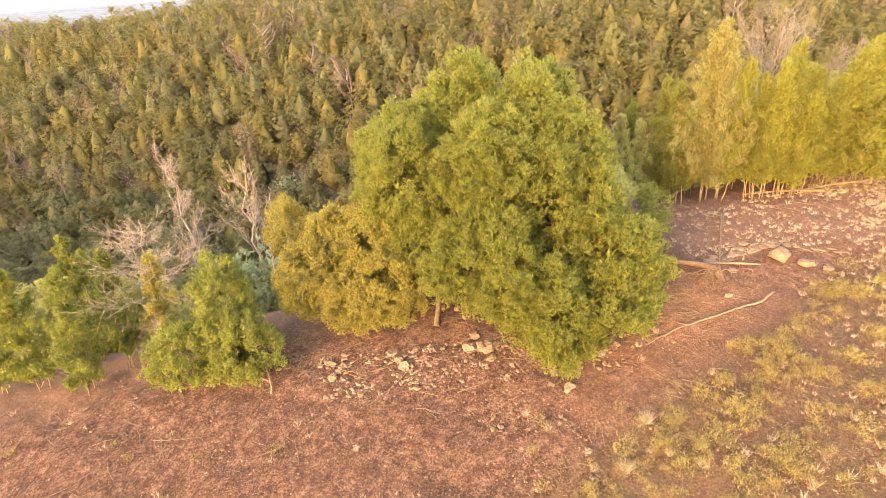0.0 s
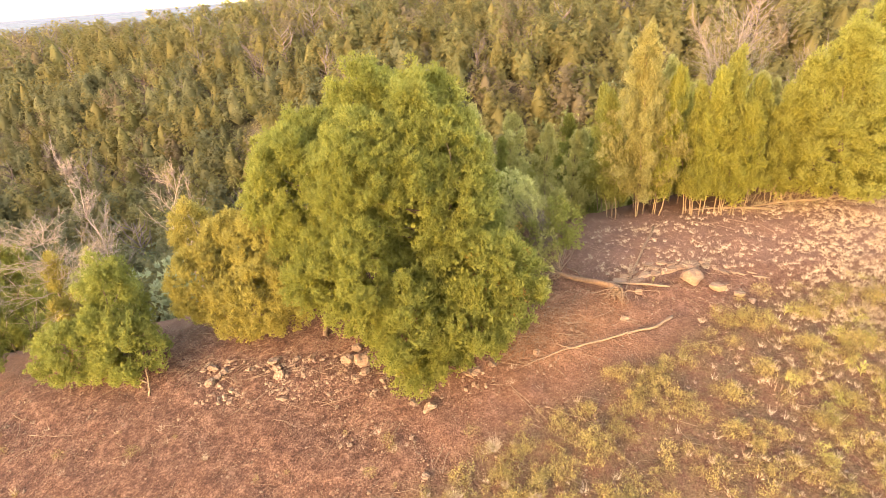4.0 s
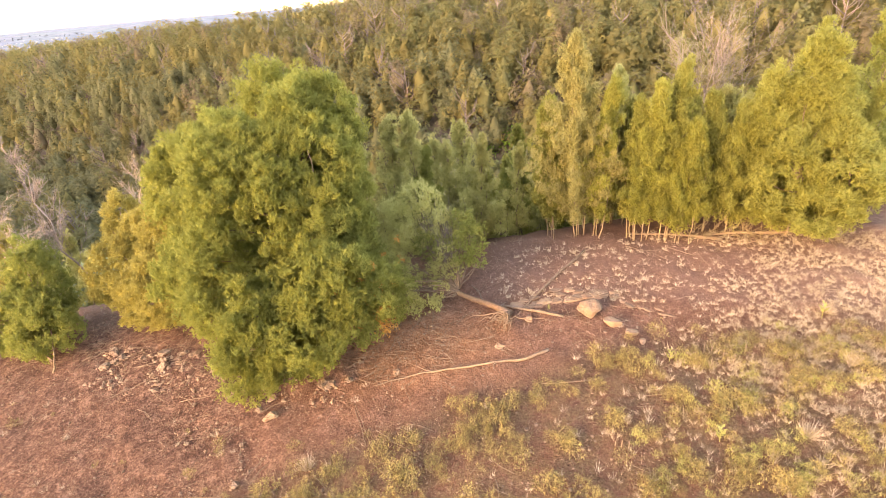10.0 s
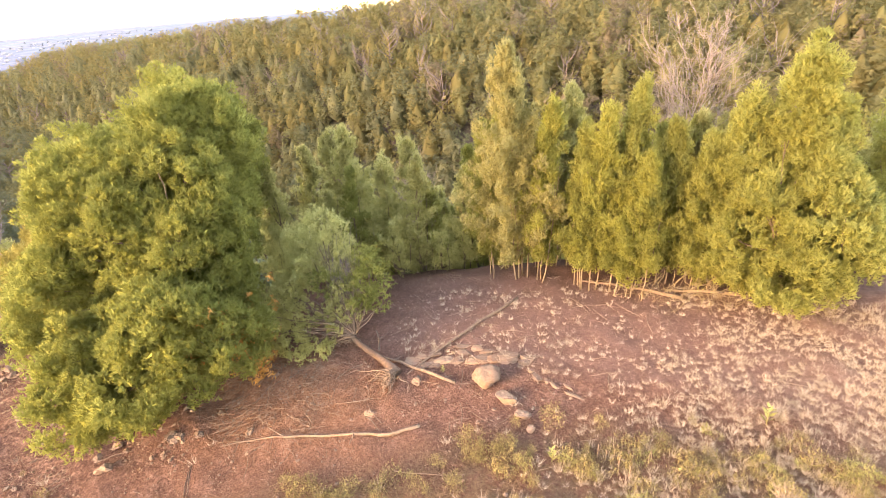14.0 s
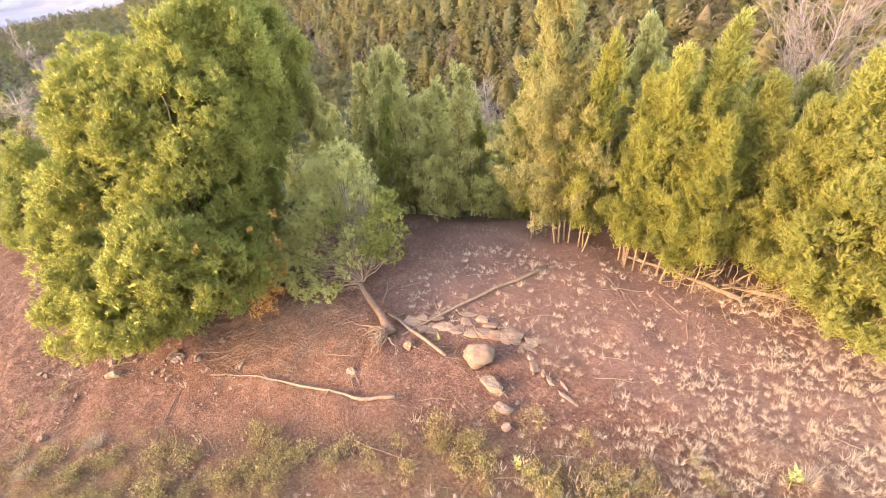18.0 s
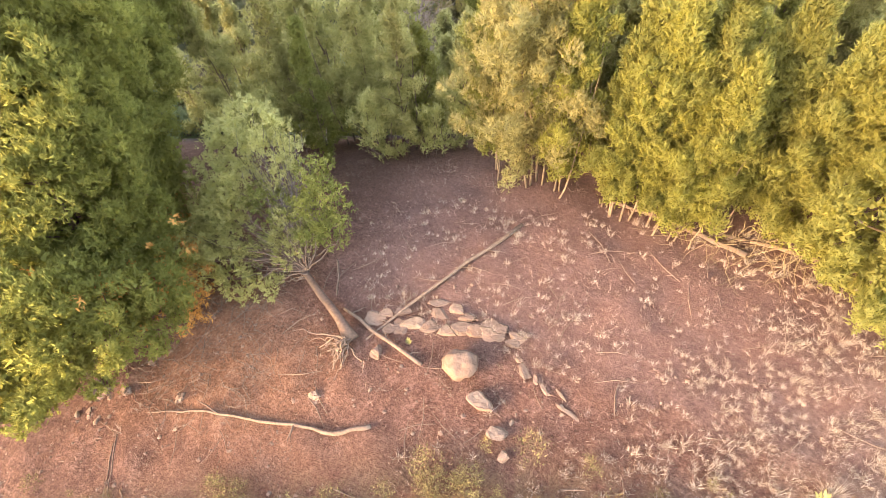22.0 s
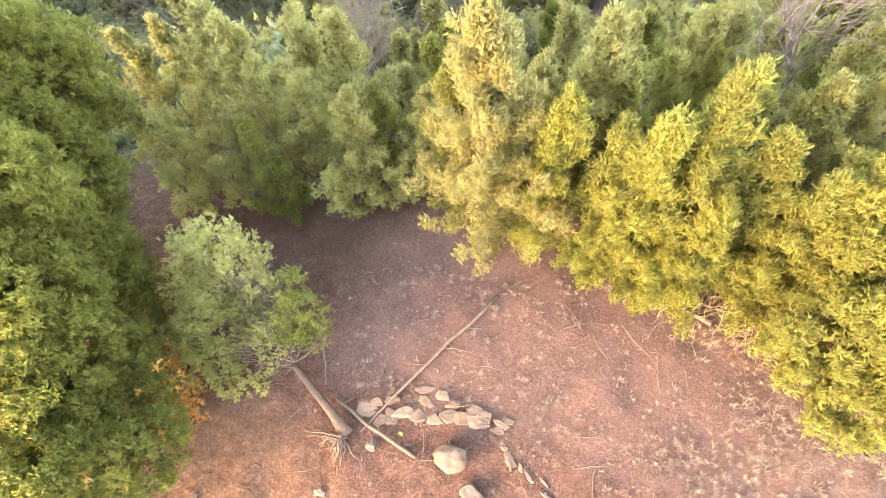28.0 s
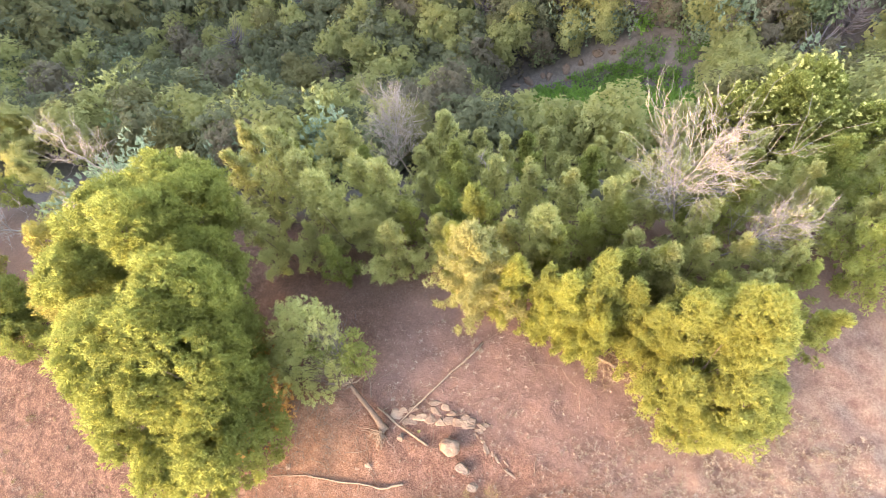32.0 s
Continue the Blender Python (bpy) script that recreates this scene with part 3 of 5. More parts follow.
p = np.array([5.2, 32.4, -3.1]) + u * np.array([4.6, -4.4, 0.1]) + np.column_stack([g.normal(0.1, 0.5, 190), g.normal(0, 0.45, 190), g.uniform(-0.3, 2.0, 190)])
spots = np.column_stack([g.uniform(7.5, 10.8, 60), g.uniform(25.5, 30.0, 60), g.uniform(-2.0, 2.6, 60)])
p = np.concatenate([p, spots]) - np.array(acacia.location)
part("dead_foliage", mesh_of("dead_foliage", *sprays(p, g.uniform(0.12, 0.28, 250), 7, 0.17, g, 4, 0.34, -0.6, 0.5), LEAF_RUST), acacia, "hanging rust-brown dead leaves")
# golden acacia beside it
broad_tree("acacia_tree", -7.85, 29,
           [(-9.83, 29.6, -1.36, 2.2, 2.1, 2.7), (-6.46, 28.2, -1.79, 2.4, 2.1, 2.5), (-11.49, 32.6, 0.76, 1.5, 1.5, 2.4), (-8.34, 31.6, -0.06, 2.2, 2.0, 2.6), (-4.4, 27.6, -1.0, 2.3, 1.9, 2.5), (-5.6, 30.6, 1.0, 2.2, 2.2, 2.6)],
           [((-8.49, 28.8, -5.06), (-9.66, 30.5, 1.14), 0.12), ((-7.08, 28.6, -4.96), (-5.95, 29, -0.22), 0.10)],
           LEAF_GOLD, BARK, "low golden-leaved acacia on the terrace edge", "tree", 23)
# bright green bushy tree with a pointed top
broad_tree("wattle_tree", -14.73, 26,
           [(-14.65, 27.4, -1.42, 1.7, 1.7, 3.5), (-16.81, 25.4, -3.58, 2.3, 1.9, 2.1), (-13.19, 25.5, -3.43, 2.0, 1.8, 2.2), (-14.96, 26.2, -2.9, 2.0, 1.8, 2.4)],
           [((-14.54, 26.4, -5.64), (-14.57, 27.2, 1.18), 0.11), ((-11.63, 23.8, -5.54), (-11.97, 25, -3.21), 0.06)],
           LEAF_GREEN, BARK, "bushy fresh green wattle with a pointed crown", "tree", 31)

# slender wattles on the left
for k, (x, y, h, r, s) in enumerate([(-24.01, 25.6, 8.6, 1.9, 41), (-28.04, 26.6, 8.8, 2.0, 42), (-22.59, 28, 8.4, 1.4, 43), (-31.07, 27, 9.2, 2.1, 44), (-26.05, 29.6, 9.6, 1.9, 45), (-20.17, 28.6, 7.4, 1.5, 46), (-34.72, 27.6, 9.0, 2.2, 47)]):
    set_down(wattle("wattle_tree", h, r, LEAF_GOLD if s == 46 else LEAF_GREEN if s % 3 == 2 else LEAF_ACACIA, BARK, "slender leaning wattle with bare lower stem and olive-green crown", s, 0.14, 260, 0.22, 2, (0.6, 0.9)), x, y)

# the row of wattles along the back of the clearing
ROW = [  # x, y, height, radius, leaf, lean, seed
    (18.0, 40.9, 9.0, 1.25, LEAF_WATTLE, (-0.7, 0.9), 51), (19.75, 40.5, 13.2, 2.0, LEAF_PALE, (-0.4, -0.5), 53), (20.9, 40.5, 10.4, 1.25, LEAF_GOLDEN, (0.9, 0.0), 54),
    (22.1, 43.4, 10.9, 1.35, LEAF_OLIVE, (0.1, 0.4), 55), (23.6, 39.9, 9.0, 1.15, LEAF_WATTLE, (-0.2, 1.2), 56), (24.1, 39.8, 9.8, 1.3, LEAF_GOLDEN, (0.5, 0.9), 57),
    (25.2, 39.9, 10.8, 1.65, LEAF_WATTLE, (0.9, 2.3), 58), (26.4, 39.5, 7.6, 1.3, LEAF_GOLDEN, (0.4, 0.5), 59), (27.6, 41.2, 8.8, 1.5, LEAF_WATTLE, (0.3, 0.8), 60),
    (29.3, 40.5, 8.2, 1.5, LEAF_WATTLE, (0.3, 0.8), 61), (29.0, 43.8, 8.6, 1.6, LEAF_OLIVE, (0.1, 0.9), 62)]
for x, y, h, r, leaf, lean, s in ROW:
    tall = wattle("wattle_tree", h * 1.05, r * (1.55 if leaf is LEAF_PALE else 1.4), leaf, BARK, "pale dry-leaved tall wattle in the row" if leaf is LEAF_PALE else "slender yellow-green wattle with bare stems in the row",
                  s, 0.155, 460, 0.2, 3 if s % 2 else 4, lean, 0.28, 0.52, 0.8, 2.6)
    tagged(set_down(tall, x, y), group="row of wattles")
broad_tree("wattle_tree", 33.45, 40.4,
           [(33.1, 42.0, 6.4, 1.5, 1.9, 4.2), (33.9, 41.2, 5.6, 1.5, 1.9, 3.9), (31.0, 41.6, 4.8, 1.4, 1.9, 3.6), (34.8, 42.9, 3.5, 1.9, 1.7, 3.2), (36.1, 39.7, 2.3, 1.4, 1.7, 1.8), (31.8, 38.6, 2.5, 2.1, 1.6, 2.8), (34.2, 39.3, 3.2, 2.5, 3.1, 2.9), (33.2, 37.8, 1.4, 2.1, 2.0, 1.5)],
           [((35.9, 40.3, -1.9), (33.4, 41.4, 8.6), 0.17), ((35.7, 40, -1.9), (35.2, 39.6, 3.4), 0.14), ((32.82, 40.4, -2.2), (32.6, 38.8, 2.64), 0.11)],
           LEAF_WATTLE, BARK, "broad yellow-green wattle at the end of the row", "tree", 71, 400, 0.75, 0.19, group="row of wattles", taper=0.55)


def scatter(n, area, gap, seed, near=()):
    """Random places in a rectangle that keep their distance."""
    g = np.random.default_rng(seed)
    got = list(near)
    out = []
    for _ in range(n * 12):
        x, y = g.uniform(area[0], area[1]), g.uniform(area[2], area[3])
        if all((x - a) ** 2 + (y - b) ** 2 > gap * gap for a, b in got):
            got.append((x, y))
            out.append((x, y))
            if len(out) == n:
                break
    return out


def set_copy(ob, fresh, x, y, sink, turn, size):
    """The thing itself the first time, a copy of it afterwards."""
    if fresh:
        ob.matrix_basis = pose(x, y, height(x, y) - sink, 0, 0, turn) @ Matrix.Scale(size, 4)
    else:
        copy_thing(ob, pose(x, y, height(x, y) - sink, 0, 0, turn) @ Matrix.Scale(size / ob.scale.x, 4))


# wattles behind the row and on the upper slope: a few grown once, then set out with other turns and sizes
POOL = [wattle("wattle_tree", 9.0, 1.7, LEAF_OLIVE, BARK_DARK, "olive-green wattle on the slope behind the clearing", 81, 0.14, 230, 0.2, 1, (0.3, 0.2)),
        wattle("wattle_tree", 9.0, 2.0, LEAF_OLIVE, BARK_DARK, "olive-green wattle on the slope behind the clearing", 82, 0.10, 230, 0.2, 2, (-0.3, 0.4)),
        wattle("wattle_tree", 9.0, 1.5, LEAF_ACACIA, BARK_DARK, "green wattle with a narrow crown on the slope", 83, 0.12, 230, 0.2, 1, (0.0, 0.4)),
        wattle("wattle_tree", 9.0, 1.9, LEAF_WATTLE, BARK, "sunlit yellow-green wattle on the slope", 84, 0.12, 230, 0.2, 2, (0.2, 0.3))]
BACK_ROW = [(17.88, 44.6, 10.6, 3), (12.59, 41.2, 8.4, 1), (10.71, 45.4, 9.2, 0), (15.19, 45.6, 9.6, 2), (21.31, 45.4, 9.8, 0), (24.35, 45.6, 9.4, 3), (33.44, 45, 9.2, 1), (9.29, 38.8, 6.6, 2),
            (29.01, 44.8, 9.8, 3), (22.97, 43.4, 10.2, 3), (20.14, 43.2, 10.2, 0), (26.8, 43.8, 9.8, 3), (32.03, 44.4, 9.4, 3), (37.26, 44.2, 9.6, 3), (10.01, 42.4, 7.2, 0)]
BACK_LEFT = [(7.76, 42.6, 9.6, 1), (4.87, 43.4, 10.2, 0), (1.92, 45, 10.4, 1), (6.72, 47.4, 8.0, 2), (-1.05, 43, 9.0, 1), (-5.72, 42.2, 8.6, 0), (3.19, 39.4, 7.6, 1), (10.6, 54.8, 9.4, 0),
             (3.1, 50, 9.6, 0), (-0.37, 47.6, 9.6, 2), (-4.92, 46.6, 9.4, 1), (-28.9, 35.6, 9.6, 2), (-33.11, 39, 9.6, 0), (-37.66, 41, 9.6, 1), (-24.92, 37.6, 8.6, 0), (6.83, 39.9, 5.4, 1)]
BACK_SLOPE = [(12.91, 50.4, 9.4, 3), (18.31, 53, 9.6, 2), (27.17, 46.2, 8.6, 0), (22.37, 49.6, 9.6, 1), (26.21, 50.6, 9.0, 0), (16.64, 49.6, 9.4, 0), (36.45, 47, 8.6, 3),
              (30.62, 52.4, 8.4, 2), (34.23, 54, 8.4, 0), (44.46, 51.6, 11.6, 3), (47.23, 55, 11.0, 3), (20.09, 48, 9.8, 0), (24.88, 48.2, 9.8, 0), (31.21, 46.4, 9.4, 1), (22.99, 53.6, 9.2, 2),
              (27.04, 54.6, 9.0, 1), (13.32, 54.4, 9.0, 0), (18.92, 57, 9.0, 1), (35.24, 47, 9.2, 0), (40.2, 50.0, 13.5, 3), (41.21, 55.6, 9.0, 3), (39.37, 53, 8.6, 1), (43.21, 58.6, 9.0, 0),
              (30.2, 48.4, 9.0, 0), (32.4, 50.8, 9.0, 3), (28.2, 52.2, 9.2, 0), (35.6, 50.2, 8.6, 1), (33.2, 47.2, 8.6, 0), (26.0, 47.2, 9.0, 3)]
BACK = BACK_ROW + BACK_LEFT + BACK_SLOPE
g = np.random.default_rng(89)
BACK += [(x, y, g.uniform(7.2, 8.6), int(g.choice([0, 0, 1, 3]))) for x, y in scatter(60, (8, 46, 43, 60), 2.3, 88, [(q[0], q[1]) for q in BACK]) if brink(x) + 0.5 < y < brink(x) + 12.5]
used = [False] * len(POOL)
g = np.random.default_rng(90)
for x, y, h, k in BACK:
    set_copy(POOL[k], not used[k], x, y, 0.0, g.uniform(0, 360), h * (0.9 if x > 18 and y < 48 else 1.22 if -6 < x < 11 else 1.0) / 9.0)
    used[k] = True
set_down(wattle("wattle_tree", 10.0, 2.7, LEAF_ACACIA, BARK, "round fresh green wattle beside the blossoming acacia", 94, 0.1, 260, 0.2, 2, (0, 0), 0.45, 0.5, 0.5), 37.6, 56.6)
# low shrubs at the back of the clearing
for x, y, h, s in [(7.01, 40.9, 3.6, 95), (5.64, 39, 4.2, 96), (11.9, 39.8, 4.4, 97), (14.1, 41.6, 3.0, 98), (4.04, 37.6, 4.6, 99)]:
    set_down(wattle("shrub", h, 1.25, LEAF_GREYGREEN, BARK_DARK, "thin grey-green shrub at the back of the clearing", s, 0.2, 240, 0.19, 3, (0, 0), 0.55, 0.4, 0.5), x, y)

# ---- dead trees ----
set_down(dead_tree("dead_tree", 15.6, "bleached dead tree with bare upright twigs", 101, DRYWOOD, 0.2, 52, 0.3, 16, 0.0, 0.0042), -18.52, 33, None, 0, 1, (0, 6))
set_down(dead_tree("dead_tree", 9.6, "sprawling dead tree with tangled grey branches", 102, DEADWOOD, 0.8, 48, 0.4, 18, 0.6, 0.005), -19.96, 28.6)
set_down(dead_tree("dead_tree", 15.4, "leaning bleached dead tree in the gully", 103, DEADWOOD, 0.4, 26, 0.4), -16.09, 40.8, None, 0, 1, (0, -5))
set_down(dead_tree("dead_tree", 14.6, "bleached dead tree with fine bare branches", 104, DEADWOOD, 0.42, 60, 0.3, 18, 0.0, 0.005), 6.2, 52.8)
set_down(dead_tree("dead_tree", 14.4, "large bleached dead tree with many bare branches", 105, DRYWOOD, 0.62, 50, 0.35, 12, 0.0, 0.0045), 29.12, 49.2)
set_down(dead_tree("dead_tree", 11.0, "leaning bleached dead tree behind the row", 106, DRYWOOD, 0.5, 34, 0.4, 14), 32.6, 48.2, None, 0, 1, (0, 10))
set_down(dead_tree("dead_tree", 10.5, "thin grey dead tree on the slope", 107, DEADWOOD, 0.3, 16, 0.3), 15.5, 52)
set_down(dead_tree("dead_tree", 9.0, "grey dead tree in the gully", 108, DEADWOOD, 0.5, 24, 0.3), 36.06, 76)
set_down(dead_tree("dead_tree", 9.5, "bleached dead tree behind the acacia", 109, DEADWOOD, 0.22, 18, 0.35), -14.01, 35.4)

# ---- the fallen tree that still grows ----
g = np.random.default_rng(120)
fallen = tagged(new("fallen_tree"), "uprooted tree lying on the ground, its crown still in leaf", "fallen tree")
fallen.location = (16.32, 30.1, height(16.32, 30.1))


def local(p, up=0.0):
    return np.array([p[0] - 16.32, p[1] - 30.1, height(p[0], p[1]) + up - fallen.location.z])


bole = np.array([local(q, u) for q, u in (((16.47, 30.2), 0.2), ((16.12, 30.4), 0.35), ((15.62, 30.7), 0.4), ((14.92, 31.05), 0.4), ((14.12, 31.4), 0.4), ((13.42, 31.75), 0.42), ((12.82, 32.05), 0.55))])
bole_part = part("trunk", mesh_of("trunk", *tube(bole, [0.34, 0.25, 0.19, 0.17, 0.16, 0.15, 0.12], 10), TRUNK_BROWN, True), fallen, "weathered reddish trunk")
for k in range(34):
    a = g.uniform(-3.0, -0.6)
    end = local((16.32 + math.cos(a) * g.uniform(0.3, 1.3) * (1 if k % 5 else 2.2), 30.1 + math.sin(a) * g.uniform(0.4, 1.4) * (1 if k % 5 else 1.8)), g.uniform(0.0, 0.3))
    pts = wobbly(local((16.42, 30.0), g.uniform(0.1, 0.7)), end, 9, 0.09, g, 0.12)
    part("root", mesh_of("root", *tube(pts, np.linspace(0.045, 0.01, 9), 5), LOGWOOD, True), bole_part)
zb = fallen.location.z
# clumps at the ends of the fan of boughs: x, y, z, half width, half height, sort of leaf
UPPER_CLUMPS = [(13.64, 33.7, 0.31, 1.0, 1.1, 1), (14.07, 33.3, -0.72, 0.7, 0.7, 1), (13.1, 34.3, 1.15, 0.75, 0.8, 1), (10.07, 34.6, 2.36, 1.1, 1.4, 0), (9, 34, 1.34, 1.1, 1.3, 0),
                (11.04, 34.8, 1.8, 0.8, 1.2, 0), (8.11, 33.4, 0.1, 1.1, 1.1, 0), (9.73, 33.2, 0.28, 1.1, 1.2, 0), (11, 33.2, -0.11, 0.9, 1.0, 1), (8.22, 32.2, -1.22, 1.0, 0.9, 0),
                (9.7, 32, -1.52, 1.0, 0.8, 0), (10.34, 31.2, -2.37, 0.8, 0.5, 0), (7.21, 32.6, -1.35, 0.8, 0.9, 0)]
LOWER_CLUMPS = [(11.72, 32.6, -1.36, 0.7, 0.7, 0), (12.17, 33, -0.59, 0.8, 0.8, 0), (11.47, 34, 0.86, 0.8, 1.0, 0), (12.51, 33.4, -0.01, 0.6, 0.7, 1), (10.97, 32.2, -2.01, 0.8, 0.5, 0),
                (7.55, 31.6, -2.17, 0.8, 0.6, 0), (8.58, 31.2, -1.84, 0.9, 0.8, 0), (9.24, 30.8, -2.39, 0.8, 0.5, 0), (7.79, 31, -1.59, 0.8, 0.9, 0), (9.09, 32.4, -0.27, 1.0, 1.0, 0),
                (12.61, 32.6, -1.52, 0.6, 0.5, 0), (12.07, 32.2, -1.99, 0.7, 0.4, 0), (13.16, 32.8, -0.86, 0.5, 0.5, 1),
                (10.7, 30.3, -2.75, 0.8, 0.45, 0), (9.2, 30.2, -2.7, 0.8, 0.5, 0), (12.0, 30.9, -2.7, 0.6, 0.35, 0), (7.2, 31.4, -2.3, 0.8, 0.7, 0), (8.0, 30.6, -2.5, 0.7, 0.6, 0), (8.2, 34.6, 1.6, 0.8, 0.9, 0)]
CLUMPS = UPPER_CLUMPS + LOWER_CLUMPS
leafy = {0: [], 1: []}
for x, y, z, r, h, k in CLUMPS:
    tip = np.array([x - 16.32, y - 30.1, z - zb])
    for _ in range(2):
        end = tip + g.normal(0, 0.35, 3) * [r, r, h]
        part("bough", mesh_of("bough", *tube(wobbly(local((13.07, 32.1), 0.6), end, 9, 0.12, g, 0.2), np.linspace(0.042, 0.01, 9), 6), BARK_DARK, True), fallen)
    n = int(36 * r * h) + 9
    d = unit(g.normal(0, 1, (n, 3))) * (0.35 + 0.65 * g.random((n, 1)) ** 0.4)
    leafy[k].append(tip + d * [r, r, h])
for k, leaf, label in ((0, LEAF_GREYGREEN, "thin olive-yellow leaves"), (1, LEAF_GREEN, "fresh green leaves")):
    p = np.concatenate(leafy[k])
    part("crown", mesh_of("crown", *sprays(p, g.uniform(0.14, 0.4, len(p)), 6, 0.18, g, 6, 0.36, 0.6, 0.6), leaf), fallen, label)
pieces = []
for k in range(520):
    u = 0.35 + 0.65 * g.random()
    mid = np.array([13.05, 32.20, -2.36]) + u * (np.array([g.normal(11.22, 0.8), g.normal(34.2, 0.6), g.normal(0.66, 0.8)]) - [13.05, 32.20, -2.36])
    s = mid - [16.32, 30.1, zb]
    e = s + np.array([-0.35, 0.4, 0.75]) * g.uniform(0.4, 1.3) + g.normal(0, 0.3, 3)
    pieces.append(tube(wobbly(s, e, 4, 0.04, g), np.linspace(0.009, 0.004, 4), 4))
part("brushwood", mesh_of("brushwood", *join(pieces), TWIG_GREY, True), fallen, "bare grey twigs in the crown")["kind"] = "stuff"
for k in range(6):
    a = g.uniform(2.2, 4.6)
    end = local((13.02 + math.cos(a) * g.uniform(1.0, 2.8), 32.0 + math.sin(a) * g.uniform(0.6, 1.6)), g.uniform(0.05, 0.6))
    part("bough", mesh_of("bough", *tube(wobbly(local((13.32, 31.9), 0.5), end, 8, 0.12, g, 0.2), np.linspace(0.02, 0.006, 8), 5), BARK_DARK, True), fallen, "dead lower branch")


# ---- logs, branches and stumps ----
def log(name, pts, r0, r1, label, mat, seed, twigs=0, lift=0.08, category="log"):
    g = np.random.default_rng(seed)
    line = np.concatenate([np.array([(a[0] + (b[0] - a[0]) * t, a[1] + (b[1] - a[1]) * t) for t in np.linspace(0, 1, 5)[:-1]]) for a, b in zip(pts[:-1], pts[1:])] + [np.array([pts[-1][:2]])])
    zz = np.array([height(*q) for q in line])
    o = np.array([line[0][0], line[0][1], zz[0]])
    p = np.column_stack([line, zz]) - o
    p[1:-1] += g.normal(0, 0.02 + 0.15 * r0, p[1:-1].shape) * [1, 1, 0.3]
    rr = np.linspace(r0, r1, len(p)) * g.uniform(0.88, 1.12, len(p))
    p[:, 2] += rr * 0.7 + lift * np.sin(np.linspace(0, 3.1, len(p)))
    ob = tagged(new(name, mesh_of(name, *tube(p, rr, 8), mat, True)), label, category)
    ob.location = o
    for k in range(twigs):
        i = g.integers(1, len(p) - 1)
        e = p[i] + g.normal(0, 1, 3) * [0.5, 0.5, 0.12] + [0, 0, 0.1]
        part("twig", mesh_of("twig", *tube(wobbly(p[i], e, 5, 0.04, g), np.linspace(r1 * 0.5, 0.008, 5), 5), mat, True), ob)
    return ob


log("log", [(16.92, 30.5), (18.66, 34.3), (20.38, 38)], 0.05, 0.09, "long straight grey log lying across the clearing", LOGWOOD, 131, 2)
log("log", [(15.32, 31.35), (17.13, 30.9), (19.49, 30.45)], 0.065, 0.09, "dark weathered log with a pale broken end", LOGWOOD, 132, 3, 0.15)
log("fallen_branch", [(10.13, 24.4), (11.95, 25.3), (14.37, 26), (16.19, 26.55), (17.8, 26.9), (18.91, 27.7)], 0.03, 0.09, "long crooked pale branch on the bare earth", LOGWOOD, 133, 5, 0.05, "branch")
log("fallen_branch", [(14.69, 31.6), (14.22, 32.6), (13.52, 33.4)], 0.05, 0.04, "thin stick beside the fallen tree", LOGWOOD, 134, 1, 0.1, "branch")
log("log", [(28.02, 40.4), (32.04, 39.9), (35.46, 41.2)], 0.08, 0.12, "fallen trunk lying under the wattles", LOGWOOD, 135, 4, 0.35)
log("log", [(23.39, 40.8), (26.81, 40), (29.02, 39.6)], 0.07, 0.12, "thin fallen trunk under the wattles", LOGWOOD, 136, 4, 0.15)
STICKS = [(7.36, 20.5, 10.66, 18.4), (9.71, 23, 11.19, 20.9), (9.79, 21.4, 13.39, 19.2), (-17.9, 21.5, -14.78, 21.4), (-6.01, 22, -3.46, 24.4), (-1.53, 26.1, -1.12, 22.7), (-0.67, 22.5, 1.96, 23.5), (9.61, 23.3, 11.69, 20.6),
          (11.31, 21.9, 14.01, 20.7), (28.9, 31.9, 31.01, 32.6), (35.65, 34.7, 36.24, 33.2), (18.79, 25.4, 21.82, 26), (11.96, 18.2, 14.16, 16.9), (12.8, 20.4, 14.79, 18.9), (2.78, 24.2, 3.76, 21.9), (40.07, 43.6, 39.87, 47.2)]
for k, (a, b, c, d) in enumerate(STICKS):
    log("fallen_branch", [(a, b), ((a + c) / 2 + 0.1, (b + d) / 2 - 0.08), (c, d)], 0.024, 0.012, "thin bleached stick lying on the earth", LOGWOOD, 140 + k, 3, 0.04, "branch")
# tangle of bare branches under the end of the row
g = np.random.default_rng(160)
brush = tagged(new("brush_pile"), "tangle of bare yellowish branches under the wattles", "brush pile")
brush.location = (31.03, 39.0, height(31.03, 39.0))
for k in range(130):
    s = np.array([g.uniform(-4.6, 5.0), g.uniform(0.2, 2.0), 0.0])
    e = s + [g.uniform(-2.6, 1.4), g.uniform(-1.9, 0.2), 0]
    s[2] = height(s[0] + 31.03, s[1] + 39.0) - brush.location.z + g.uniform(0.3, 1.9)
    e[2] = height(e[0] + 31.03, e[1] + 39.0) - brush.location.z + g.uniform(0.03, 0.5)
    part("branch", mesh_of("branch", *tube(wobbly(s, e, 8, 0.10, g, -0.25), np.linspace(0.02, 0.006, 8), 5), STRAWBARK, True), brush)
